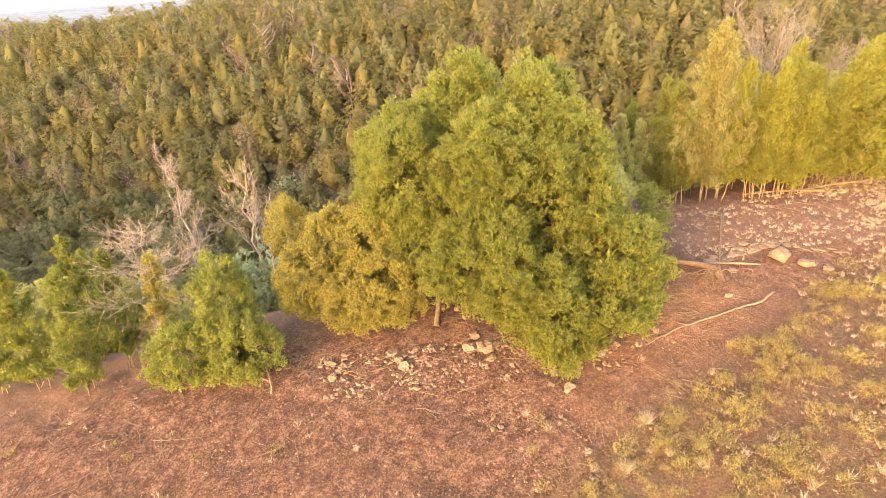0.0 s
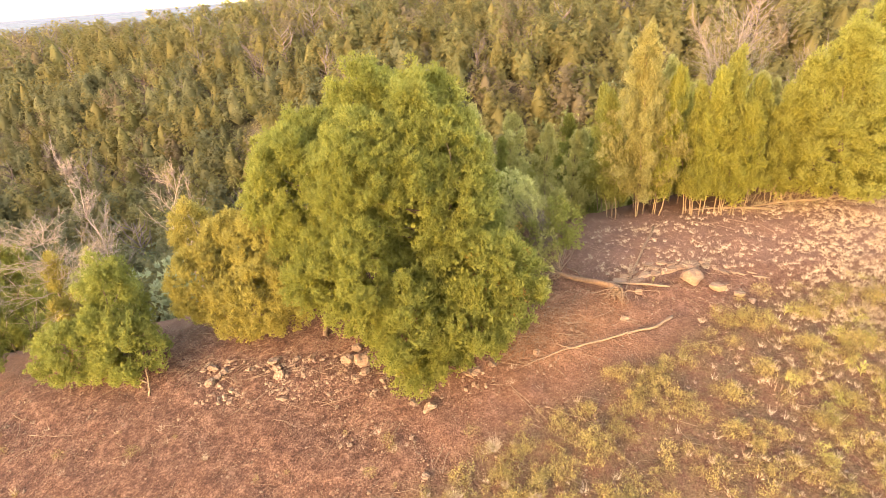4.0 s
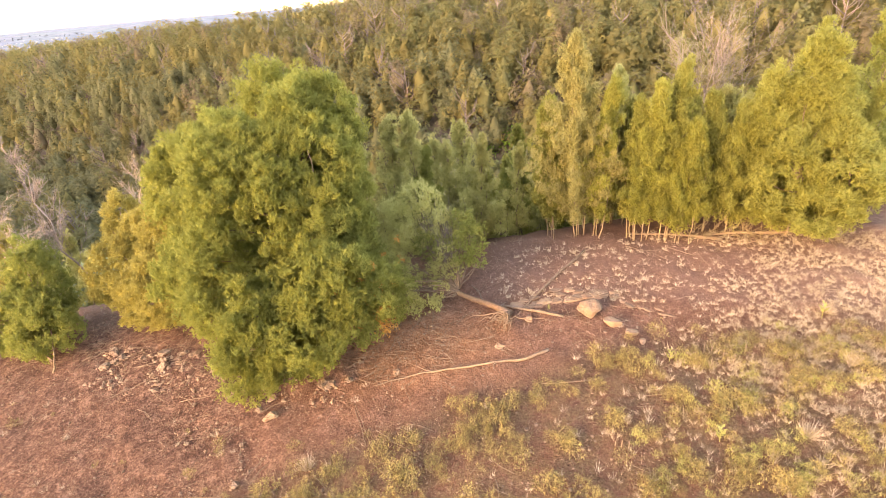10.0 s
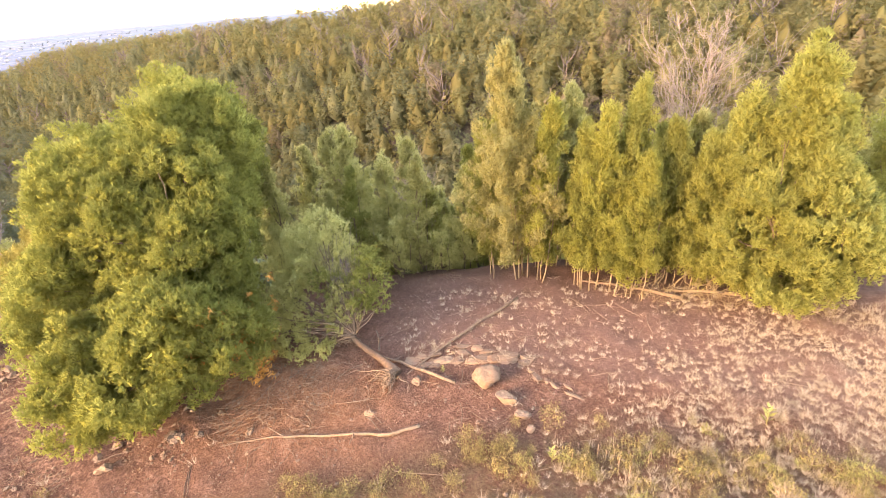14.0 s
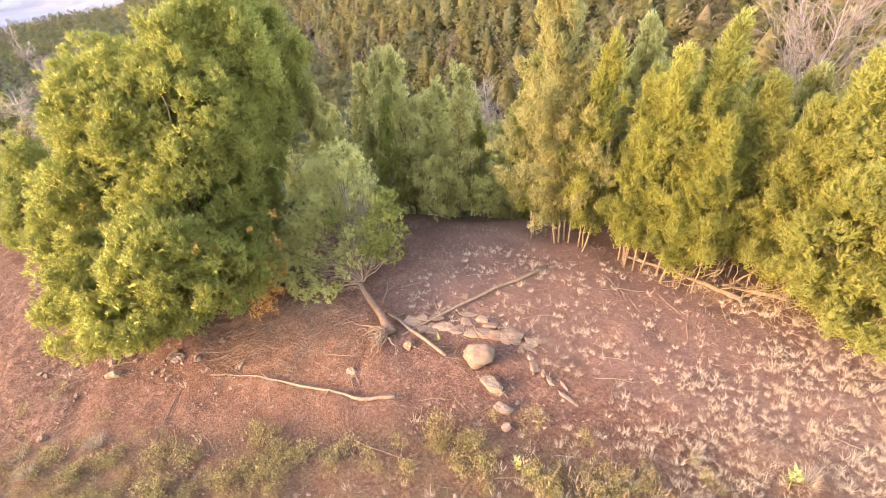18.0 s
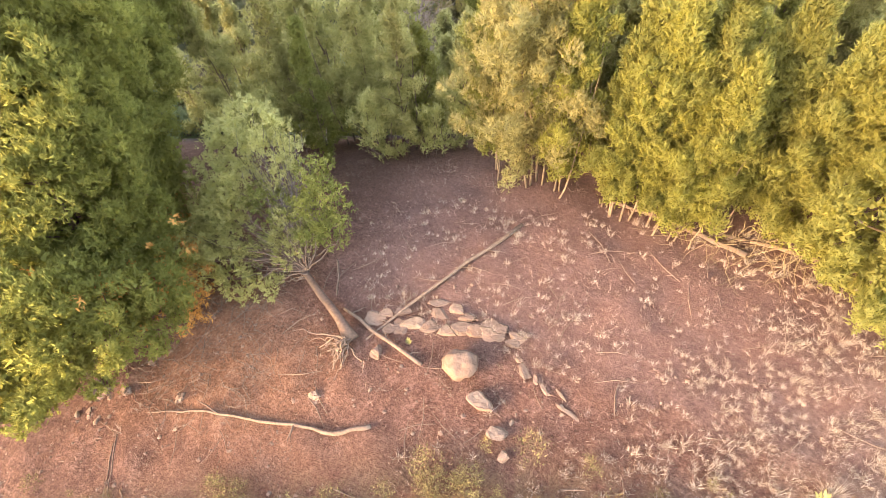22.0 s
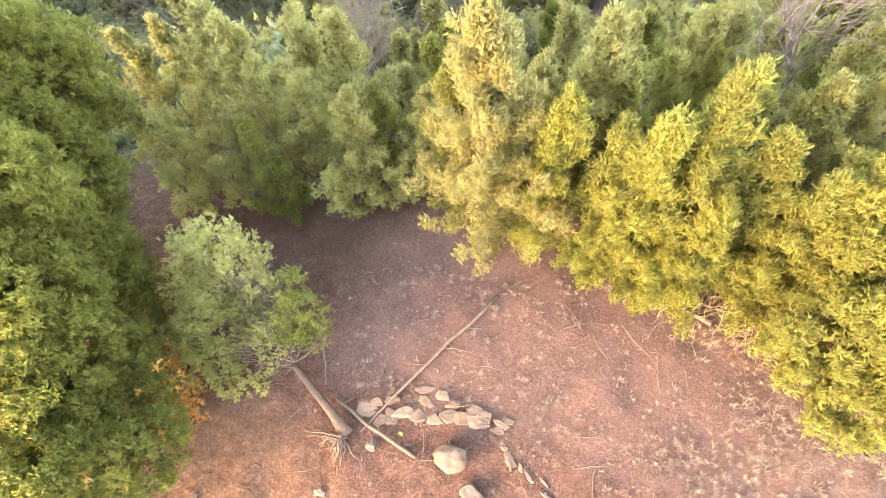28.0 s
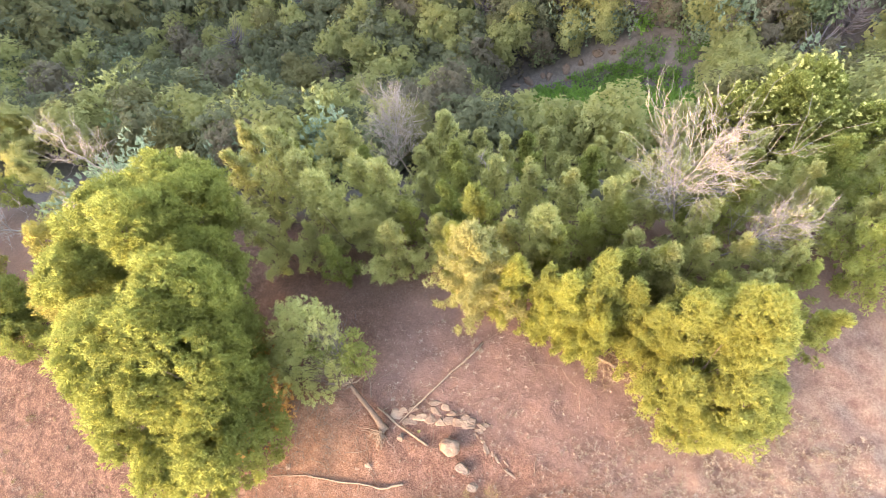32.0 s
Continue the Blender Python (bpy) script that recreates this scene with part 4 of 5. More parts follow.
# cut stems among the weeds
stub_me = mesh_of("stump", *tube([(0, 0, -0.1), (0.01, 0, 0.25), (0.03, 0.01, 0.55), (0.035, 0.01, 0.56)], [0.03, 0.028, 0.026, 0.02], 8), LOGWOOD, True)
for x, y in [(22.18, 22.3), (22.43, 22.25), (22.73, 22.22), (25.05, 27.8), (25.45, 27.6), (25.95, 27.1), (26.96, 28.3), (27.16, 27.8), (28.27, 28.4), (26.36, 28.1), (26.66, 28), (27.56, 27.5), (29.58, 28.2), (28.17, 28.2)]:
    set_down(tagged(new("stump", stub_me), "short pale cut stem standing in the weeds", "stump", "cut stems"), x, y, None, g.uniform(0, 360), g.uniform(0.7, 1.15), (g.uniform(-8, 8), g.uniform(-8, 8)))


# ---- rocks ----
def rock_arrays(rx, ry, rz, seed, level=2, rough=0.35, flat=0.8, cuts=11):
    bm = bmesh.new()
    bmesh.ops.create_icosphere(bm, subdivisions=level, radius=1)
    v = np.array([q.co[:] for q in bm.verts])
    f = np.array([[q.index for q in t.verts] for t in bm.faces])
    bm.free()
    g = np.random.default_rng(seed)
    for _ in range(cuts):
        d = unit(g.normal(0, 1, 3))
        lim = g.uniform(0.42, 0.85)
        over = np.clip(v @ d - lim, 0, None)
        v -= over[:, None] * d * 0.97
    v[:, 2] -= np.clip(v[:, 2] - flat, 0, None) * 0.92
    n = np.array([noise.noise(Vector(q * 1.7 + seed)) for q in v])
    v *= (1 + rough * n)[:, None]
    v += 0.12 * rough * g.normal(0, 1, v.shape)
    return v * [rx, ry, rz], f


def rock(x, y, rx, ry, rz, seed, label="pale weathered rock half sunk in the earth", mat=None, name="rock", turn=0.0, sink=0.38, level=3, group="rocks"):
    ob = tagged(new(name, mesh_of(name, *rock_arrays(rx, ry, rz, seed, level), mat or ROCK)), label, "rock", group)
    return set_down(ob, x, y, height(x, y) + rz * (1 - 2 * sink), turn)


def block(x, y, rx, ry, rz, seed, label, mat, name, turn, sink, group):
    """A flat-topped, blocky stone let into the ground."""
    v, f = rock_arrays(1.2, 1.2, 1.5, seed, 3, 0.16, 0.4, 16)
    g = np.random.default_rng(seed)
    ob = tagged(new(name, mesh_of(name, v * [rx, ry, rz], f, mat)), label, "rock", group)
    return set_down(ob, x, y, height(x, y) + rz * (1 - 2 * sink), turn, 1.0, (g.uniform(-6, 6), g.uniform(-6, 6)))


boulder = new("boulder", mesh_of("boulder", *rock_arrays(0.76, 0.6, 0.55, 201, 4, 0.22, 0.9, 5), ROCK, True))
set_down(tagged(boulder, "large rounded grey-tan boulder on the bare earth", "rock", "rocks"), 20.95, 31, height(20.95, 31) + 0.22, 20)
LEDGE = [(16.68, 31.5, .62, .40), (17.53, 31.25, .42, .34), (17.84, 31.55, .42, .3), (18.34, 31.85, .44, .3), (18.95, 32.08, .44, .32), (19.15, 32.62, .46, .34), (19.7, 32.1, .42, .3), (20.25, 32.38, .46, .3), (20.86, 32.5, .46, .28), (21.26, 32.62, .44, .28),
         (21.11, 33, .5, .24), (21.62, 33, .42, .24), (22.37, 32.8, .4, .2), (22.55, 33.05, .34, .18), (22.27, 32.55, .3, .14), (19.6, 33.05, .4, .24), (18.9, 33.1, .4, .2), (20.26, 32.95, .36, .2), (17.13, 31.9, .4, .26), (17.74, 32.2, .36, .2), (21.71, 32.6, .36, .2)]
for k, (x, y, w, d) in enumerate(LEDGE):
    block(x, y, w * 1.0, d * 1.02, 0.15 + 0.04 * math.sin(k * 2.3), 210 + k, "flat tan stone in a ledge of bedrock", ROCK if k % 3 else ROCK_PALE, "rock", 18 + 16 * math.sin(k * 2), 0.5, "ledge stones")
for k, (x, y, w, d, tn) in enumerate([(23.12, 31.65, 0.52, 0.34, -40), (23.92, 31.4, 0.36, 0.15, -35), (24.57, 31.4, 0.36, 0.09, -28), (25.02, 30.93, 0.62, 0.12, -12), (23.57, 31.55, 0.28, 0.16, -50), (22.72, 32.05, 0.24, 0.14, -20)]):
    block(x, y, w * 0.8, d * 0.75, 0.09, 230 + k, "flat pale slab flush with the ground", ROCK if k == 0 else ROCK_PALE, "slab", tn, 0.42, "slabs")
CLEARING_ROCKS = [(22.15, 30, 0.62), (23.15, 29.3, 0.5), (23.55, 28.75, 0.32), (17.58, 30.25, 0.34), (16.3, 27.8, 0.24), (5.42, 22.1, 0.46), (8.67, 24.7, 0.27),
                  (7.41, 24.2, 0.48), (7.81, 24.35, 0.36), (4.78, 23.3, 0.3), (11.2, 25.5, 0.24), (1.47, 20.1, 0.2), (4.64, 20.4, 0.16)]
ACACIA_ROCKS = [(-7.99, 24.5, 0.4), (-7.43, 25.4, 0.34), (-8.38, 25.7, 0.4), (-7.69, 25, 0.3), (-4.55, 26, 0.42), (-3.76, 24.8, 0.46), (-4.16, 25.3, 0.35),
                (-3.14, 26, 0.3), (-2.24, 26, 0.34), (0.13, 25.7, 0.5), (1.08, 25.55, 0.62), (1.37, 24.65, 0.34), (-0.99, 30.6, 0.5), (0.1, 28.4, 0.42),
                (-0.68, 34.6, 0.4), (4.47, 22.4, 0.34), (7.66, 24.2, 0.3), (8.62, 24.75, 0.26), (5.62, 18.4, 0.26), (1.06, 20, 0.18), (11.05, 25.5, 0.26),
                (-0.39, 29.4, 0.36), (0.59, 26.6, 0.4), (-2.45, 25.2, 0.22), (-5.87, 25.4, 0.24), (2.57, 24, 0.22)]
ROCKS = CLEARING_ROCKS + ACACIA_ROCKS
for k, (x, y, s) in enumerate(ROCKS):
    white = k in (4, 5, 18, 32)
    if k in (0, 1, 2):
        block(x, y, s * 0.72, s * 0.58, s * 0.5, 250 + k, "blocky tan rock half sunk in the red earth", ROCK_PALE, "rock", k * 31.0, 0.3, "rocks")
        continue
    rock(x, y, s, s * 0.8, s * 0.62, 250 + k, "whitish stone lying on the red earth" if white else "tan weathered rock half sunk in the red earth", ROCK_PALE if white or k % 4 == 1 else ROCK, turn=k * 47.0)


# ---- things that nobody could count ----
def strewn(n, area, seed, weight=None):
    g = np.random.default_rng(seed)
    out = np.empty((0, 2))
    while len(out) < n:
        q = np.column_stack([g.uniform(area[0], area[1], n), g.uniform(area[2], area[3], n)])
        if weight is not None:
            q = q[g.random(n) < weight(q[:, 0], q[:, 1])]
        out = np.concatenate([out, q])
    out = out[:n] - [EAST, 0]
    return np.column_stack([out, land(out[:, 0], out[:, 1])])


def stuff(name, pieces, mat, label, category, smooth=False):
    return tagged(new(name, mesh_of(name, *pieces, mat, smooth)), label, category, kind="stuff")


def stamped(base, places, sizes, turns):
    """Many small copies of one shape, joined."""
    v, f = base
    c, s = np.cos(turns), np.sin(turns)
    x = v[None, :, 0] * c[:, None] - v[None, :, 1] * s[:, None]
    y = v[None, :, 0] * s[:, None] + v[None, :, 1] * c[:, None]
    z = np.broadcast_to(v[None, :, 2], x.shape)
    out = np.stack([x, y, z], -1) * sizes[:, None, None] + places[:, None]
    faces = f[None] + (np.arange(len(places)) * len(v))[:, None, None]
    return out.reshape(-1, 3), faces.reshape(-1, f.shape[1])


def not_under_trees(x, y):
    return ((y < brink(x) - 2.0) & ~((np.abs(x - 4) < 6) & (y > 26))).astype(float)


def patchy(x, y, s, seed):
    return 0.5 + 0.5 * np.sin(x * s + 1.3 * np.sin(y * s * 0.8 + seed)) * np.sin(y * s * 1.1 + 1.7 * np.sin(x * s * 0.6 + seed))


g = np.random.default_rng(301)
for k, (n, mat, label) in enumerate([(3600, ROCK, "small tan stones strewn over the red earth"), (2300, ROCK_PALE, "small whitish stones strewn over the red earth")]):
    w = lambda x, y: not_under_trees(x, y) * np.clip(1.15 - (x - 6) / 22, 0.08, 1)
    P = strewn(n, (-34, 34, 14, 36), 310 + k, w)
    sets = [stamped(rock_arrays(1, 0.8, 0.6, 320 + j, 1), P[j::5], g.uniform(0.025, 0.095, len(P[j::5])) * g.choice([0.7, 1, 1.6], len(P[j::5])), g.uniform(0, 6.3, len(P[j::5]))) for j in range(5)]
    stuff("gravel", join(sets), mat, label, "gravel")


P = strewn(340, (-9, 10, 23.0, 26.4), 316, lambda x, y: 0.15 + 0.85 * patchy(x, y, 1.5, 2) ** 2)
sets = [stamped(rock_arrays(1, 0.8, 0.65, 326 + j, 2), P[j::4], g.uniform(0.06, 0.2, len(P[j::4])), g.uniform(0, 6.3, len(P[j::4]))) for j in range(4)]
stuff("gravel", join(sets), ROCK_PALE, "pale stones heaped at the foot of the acacias", "gravel")


def tuft(blades, h, spread, seed, ratio=0.07):
    g = np.random.default_rng(seed)
    a = g.uniform(0, 6.3, blades)
    pos = np.column_stack([np.cos(a), np.sin(a), 0 * a]) * g.uniform(0, 0.35, blades)[:, None] * spread
    ax = unit(np.column_stack([np.cos(a) * spread, np.sin(a) * spread, g.uniform(0.45, 1.5, blades)]) + g.normal(0, 0.2, (blades, 3)))
    ln = (h * g.uniform(0.35, 1.1, blades))[:, None]
    w = unit(np.cross(ax, g.normal(0, 1, (blades, 3)))) * ln * ratio * 0.5
    return np.stack([pos + w, pos + ax * ln, pos - w], 1).reshape(-1, 3), np.arange(3 * blades).reshape(-1, 3)


def weed(leaves, h, seed, size=0.21):
    g = np.random.default_rng(seed)
    d = unit(g.normal(0, 1, (leaves, 3)) + [0, 0, 0.7])
    d[:, 2] = np.abs(d[:, 2])
    pos = d * g.uniform(0.2, 1.0, (leaves, 1)) * [h * 0.75, h * 0.75, h]
    return leaf_quads(pos, unit(d + [0, 0, 0.6] + g.normal(0, 0.4, (leaves, 3))), size * h * g.uniform(0.6, 1.4, leaves), 0.4, g)


def field(name, bases, n, area, weight, sizes, mat, label, category, seed):
    g = np.random.default_rng(seed)
    P = strewn(n, area, seed, weight)
    m = len(bases)
    sets = [stamped(b, P[j::m], g.uniform(*sizes, len(P[j::m])), g.uniform(0, 6.3, len(P[j::m]))) for j, b in enumerate(bases)]
    return stuff(name, join(sets), mat, label, category)


TUFTS = [tuft(36, 0.46, 0.46, 330 + k, 0.046) for k in range(4)]
def mound(seed, n=16, r=0.36):
    """A low bushy weed: sprays of small leaves over a dome, with brown stems showing between them."""
    g = np.random.default_rng(seed)
    a, u = g.uniform(0, 6.3, n), np.sqrt(g.random(n))
    c = np.column_stack([np.cos(a) * u * r, np.sin(a) * u * r, 0.12 + 0.26 * (1 - u * u) * g.uniform(0.6, 1.3, n)])
    leaves = sprays(c, np.full(n, 0.12), 4, 0.07, g, 4, 0.36, 0.9, 0.6)
    stalks = sprays(c * [0.8, 0.8, 0.2], np.full(n, 0.05), 1, 0.4, g, 2, 0.03, 1.4, 0.3)
    return join([leaves, stalks])


WEEDS = [mound(340 + k, 14 + 2 * k, 0.3 + 0.04 * k) for k in range(4)]


def clearing(x, y):
    return ((y > 32 + 0.0 * x) & (y < brink(x) - 5.4)) * ease(x, 15.5, 18) * (0.14 + 0.86 * patchy(x, y, 1.0, 5) ** 2) + (x > 25) * ease(x - 0.5 * (y - 30), 26, 30) * (y < brink(x) - 6.5) * (0.5 + 0.5 * patchy(x, y, 0.9, 5))


field("dry_grass", TUFTS, 2900, (15, 45, 25, 41), lambda x, y: np.clip(clearing(x, y), 0, 1), (0.28, 0.8), STRAW, "pale dry grass tufts over the clearing", "grass", 351)
field("dry_grass", TUFTS, 2300, (25, 46, 21, 40), lambda x, y: np.clip(ease(x - 0.45 * (y - 26), 25, 31) * (y < brink(x) - 7.0) * (0.3 + 0.7 * patchy(x, y, 0.8, 1)), 0, 1), (0.35, 0.8), STRAW, "thick pale dry grass beside the clearing", "grass", 358)
field("dry_grass", TUFTS, 150, (-34, 22, 13, 26), lambda x, y: 0.2 + 0.8 * ease(y, 20, 15), (0.5, 1.2), STRAW, "sparse dry grass tufts on red earth", "grass", 352)
weedy = lambda x, y: np.clip(ease(x - 8.1 - (y - 19) / 0.6, -2.0, 3.0) * (1 - ease(y - 0.05 * (x - 25), 28.5, 31)) * (0.06 + 0.94 * patchy(x, y, 1.7, 4) ** 2), 0, 1)
field("weeds", WEEDS, 1100, (6, 44, 8, 32), weedy, (0.6, 1.6), WEED, "low yellowing weeds with brown stems", "weeds", 353)
field("dry_grass", TUFTS, 1300, (18, 46, 9, 32), lambda x, y: np.clip(ease(x - 0.5 * (y - 20), 17, 26) * (0.2 + 0.8 * patchy(x, y, 0.7, 6)), 0, 1), (0.55, 1.1), STRAW, "tall pale dry grass among the weeds", "grass", 359)
field("weeds", WEEDS, 240, (24, 42, 13, 31), lambda x, y: weedy(x, y) * ease(x - 0.6 * (y - 20), 18, 26), (0.6, 1.3), WEED_GREEN, "bright green weeds among dry grass", "weeds", 354)
field("weeds", WEEDS, 150, (-34, 14, 13, 22), lambda x, y: 0.15 + 0.85 * ease(y, 19, 14), (0.4, 1.1), WEED, "sparse low weeds on red earth", "weeds", 355)
field("twigs", [tube([(-0.5, 0, 0.02), (0, 0.06, 0.05), (0.55, 0, 0.02)], [0.012, 0.015, 0.008], 4)], 520, (-30, 38, 14, 40), lambda x, y: not_under_trees(x, y), (0.4, 1.7), LOGWOOD, "thin dead twigs strewn on the ground", "twigs", 356)
field("twigs", [tube([(-0.5, 0, 0.02), (0, 0.16, 0.07), (0.55, 0, 0.02)], [0.007, 0.009, 0.005], 4)], 420, (8.0, 17.2, 25.2, 31.2), lambda x, y: 0.2 + 0.8 * patchy(x, y, 1.2, 8), (0.3, 1.1), LOGWOOD, "dry roots and twigs beside the fallen tree", "twigs", 362)
# roots and litter under the acacias
field("twigs", [tube([(-0.5, 0, 0.02), (0, 0.16, 0.16), (0.55, 0, 0.02)], [0.012, 0.014, 0.007], 4)], 620, (-14, 15, 24, 32), lambda x, y: ((y > 24.5) & (y < 28.5 + 0.2 * x)).astype(float), (0.4, 1.3), LOGWOOD, "tangled brown dead twigs under the acacias", "twigs", 357)
stubble = [tuft(6, 0.2, 1.3, 380 + k, 0.09) for k in range(5)]
field("stubble", stubble, 9500, (-14, 42, 14, 41), lambda x, y: not_under_trees(x, y) * (0.35 + 0.65 * patchy(x, y, 1.6, 3)), (0.5, 1.5), LITTER, "dry stubble and leaf litter on the red earth", "litter", 385)
# single tall tufts
big_tuft = [mesh_of("grass_tuft", *tuft(420, 0.8, 0.5, 361 + k, 0.016), STRAW) for k in range(3)]
for k, (x, y, s) in enumerate([(8.76, 19.6, 1.0), (7.02, 17.2, 1.0), (10.54, 17.1, 0.8), (9.24, 17.8, 0.6), (-6.04, 19.6, 0.5), (29.64, 23.6, 1.2), (32.62, 31.6, 1.0), (30.19, 29.2, 0.8), (32.49, 27.9, 1.0)]):
    set_down(tagged(new("grass_tuft", big_tuft[k % 3]), "tall dry straw-coloured grass tuft", "grass", "tall tufts"), x, y, None, k * 70.0, s)
weed_stem = mesh_of("stem", *tube([(0, 0, -0.05), (0.02, 0.01, 0.35), (0.0, 0.03, 0.8)], [0.02, 0.016, 0.008], 6), WEED_GREEN, True)
weed_leaf = mesh_of("leaf", *leaf_quads(np.zeros((1, 3)), np.array([[0.8, 0, 0.6]]), 0.34, 0.42, rng, np.array([[-0.6, 0, 0.8]])), WEED_GREEN)
for k, (x, y, s) in enumerate([(24.74, 27.4, 0.9), (18.64, 31, 0.55), (26.31, 23, 1.1), (32.21, 31.2, 1.2)]):
    plant = set_down(tagged(new("weed_plant"), "bright yellow-green weed plant", "weed", "green weeds"), x, y, None, k * 60.0, s)
    part("stem", weed_stem, plant)
    for i in range(12):
        part("leaf", weed_leaf, plant).matrix_basis = pose(0.01, 0.01, 0.12 + 0.055 * i, 0, -14 + 2 * i, i * 137.0) @ Matrix.Scale(1.15 - 0.045 * i, 4)

# ---- the gully ----
def bush(name, r, h, leaf, label, seed, count=800, size=0.34):
    g = np.random.default_rng(seed)
    root = tagged(new(name), label, "bush")
    lob = [(g.normal(0, 0.35) * r, g.normal(0, 0.35) * r, h * g.uniform(0.35, 0.62), r * g.uniform(0.5, 0.75), r * g.uniform(0.5, 0.75), h * g.uniform(0.3, 0.45)) for _ in range(5)]
    p = lobe_puffs(lob, 1.05, g)
    p = p[p[:, 2] > 0.1]
    inside = np.array([np.array(q[:3]) + g.normal(0, 0.25, 3) * q[3:] for q in lob for _ in range(5)])
    part("crown", mesh_of("crown", *join([foliage(p, 0.5, count * 1.6, size, 0.5, seed + 1), foliage(inside, 0.7, 700, 0.36, 0.6, seed + 2)]), leaf), root)
    for q in p[g.choice(len(p), 1)]:
        part("stem", mesh_of("stem", *limbs((0, 0, 0), [q], 0.05, g), BARK_DARK, True), root)
    return root


def creepers(x, y):
    """The open strip of the gully: the dry bed and the carpet of creepers beside it."""
    return 3 < x < 34 and 66 + 0.25 * max(14 - x, 0) < y < dry_bed(x) + 2.6 and y < 96


BUSHES = [bush("bush", 2.3, 3.6, LEAF_DARK, "dark green rounded bush in the shaded gully", 401, 340, 0.32), bush("bush", 1.9, 4.6, LEAF_DARK, "tall dark green bush in the shaded gully", 402, 340, 0.32),
          bush("bush", 2.4, 2.4, LEAF_CARPET, "bright green leafy bush in the gully", 403, 340, 0.32), bush("bush", 1.9, 3.4, LEAF_BROWN, "half dead brownish bush on the slope", 404, 360, 0.3), bush("bush", 2.0, 5.2, LEAF_OLIVE, "olive-green bush on the gully side", 405, 340, 0.32),
          bush("bush", 2.2, 4.4, LEAF_BLUE, "bluish grey-green bush in the shaded gully", 406, 340, 0.32)]
g = np.random.default_rng(410)
spots = scatter(340, (-70, 62, 38, 118), 3.9, 411, [(x, y) for x, y, *_ in BACK])
placed = [False] * len(BUSHES)
done = []
for x, y in spots:
    off = y - gully_line(x)
    if y < brink(x) + 4.5 or len(done) == 200 or creepers(x, y) or math.hypot(x - 40, y - 64.5) < 8.5:
        continue
    done.append((x, y))
    k = int(g.choice(6, p=[0.25, 0.2, 0.05, 0.12, 0.16, 0.22] if x < 24 else [0.06, 0.1, 0.2, 0.04, 0.2, 0.4]))
    set_copy(BUSHES[k], not placed[k], x, y, 0.2, g.uniform(0, 360), g.uniform(0.7, 1.1) if 6 < x < 36 and y < 74 else g.uniform(1.0, 2.0))
    placed[k] = True
for x, y in scatter(60, (-10, 50, 84, 118), 3.4, 412, done):
    off = y - gully_line(x)
    if -5 < off < 22 and not creepers(x, y):
        k = int(g.choice([0, 1, 2, 5], p=[0.3, 0.2, 0.2, 0.3]))
        set_copy(BUSHES[k], False, x, y, 0.2, g.uniform(0, 360), g.uniform(0.8, 1.5))
for x, y in scatter(60, (-50, 50, 28, 66), 3.2, 413, done + [(q[0], q[1]) for q in BACK]):
    if brink(x) + 1.5 < y < brink(x) + 6.5 and not 16 < x < 36:
        set_copy(BUSHES[4 if g.random() < 0.7 else 3], False, x, y, 0.1, g.uniform(0, 360), g.uniform(0.6, 1.0))
carpet = [weed(60, 1.0, 420 + k, 0.3) for k in range(3)]
field("groundcover", carpet, 900, (9, 36, 66, 97), lambda x, y: ((y < dry_bed(x) - 2.4) & (y > 66 + 0.5 * np.clip(18 - x, 0, 9)) & (x > 10)).astype(float), (0.7, 1.5), LEAF_CARPET, "bright green creepers carpeting the gully", "groundcover", 425)


def agave(seed, n=46, h=1.7):
    g = np.random.default_rng(seed)
    a = np.arange(n) * 2.4
    el = np.linspace(0.15, 1.35, n)
    ax = np.column_stack([np.cos(a) * np.cos(el), np.sin(a) * np.cos(el), np.sin(el)])
    return leaf_quads(np.zeros((n, 3)) + [0, 0, 0.2], ax, h * g.uniform(0.8, 1.1, n), 0.13, g)


agave_me = mesh_of("agave", *agave(431), AGAVE)
for x, y, s in [(-26.2, 91, 1.3), (-28.4, 92.6, 1.1), (-12.19, 89.6, 1.3), (-24.39, 94, 1.2), (-49.8, 73, 1.3), (21.5, 85.4, 1.5), (23.2, 85.0, 1.3), (19.8, 84.8, 1.2), (-16.3, 88.8, 1.0), (-6.4, 96.1, 1.6), (-7.8, 95.2, 1.5), (-5.2, 97.4, 1.4), (-8.6, 97.6, 1.3), (-2.6, 95.4, 1.5)]:
    set_down(tagged(new("agave", agave_me), "spiky green agave rosette on the gully side", "agave", "agaves"), x, y, height(x, y) + 0.2, x * 7, s)
for k, (x, y, s) in enumerate([(16.6, 94.2, 1.0), (14.5, 92.6, 0.8), (10.3, 89.4, 0.9), (7.5, 87.6, 1.1), (5.9, 86.2, 0.8), (12.4, 91.2, 1.0), (9.1, 89.4, 0.7), (8.4, 85.8, 0.6), (18.6, 94.4, 0.7), (13.2, 89.6, 0.5), (6.6, 84.2, 0.7)]):
    rock(x, y, s, s * 0.8, s * 0.6, 440 + k, "grey rock in the dry gully bed", ROCK, turn=k * 50, group="gully rocks")
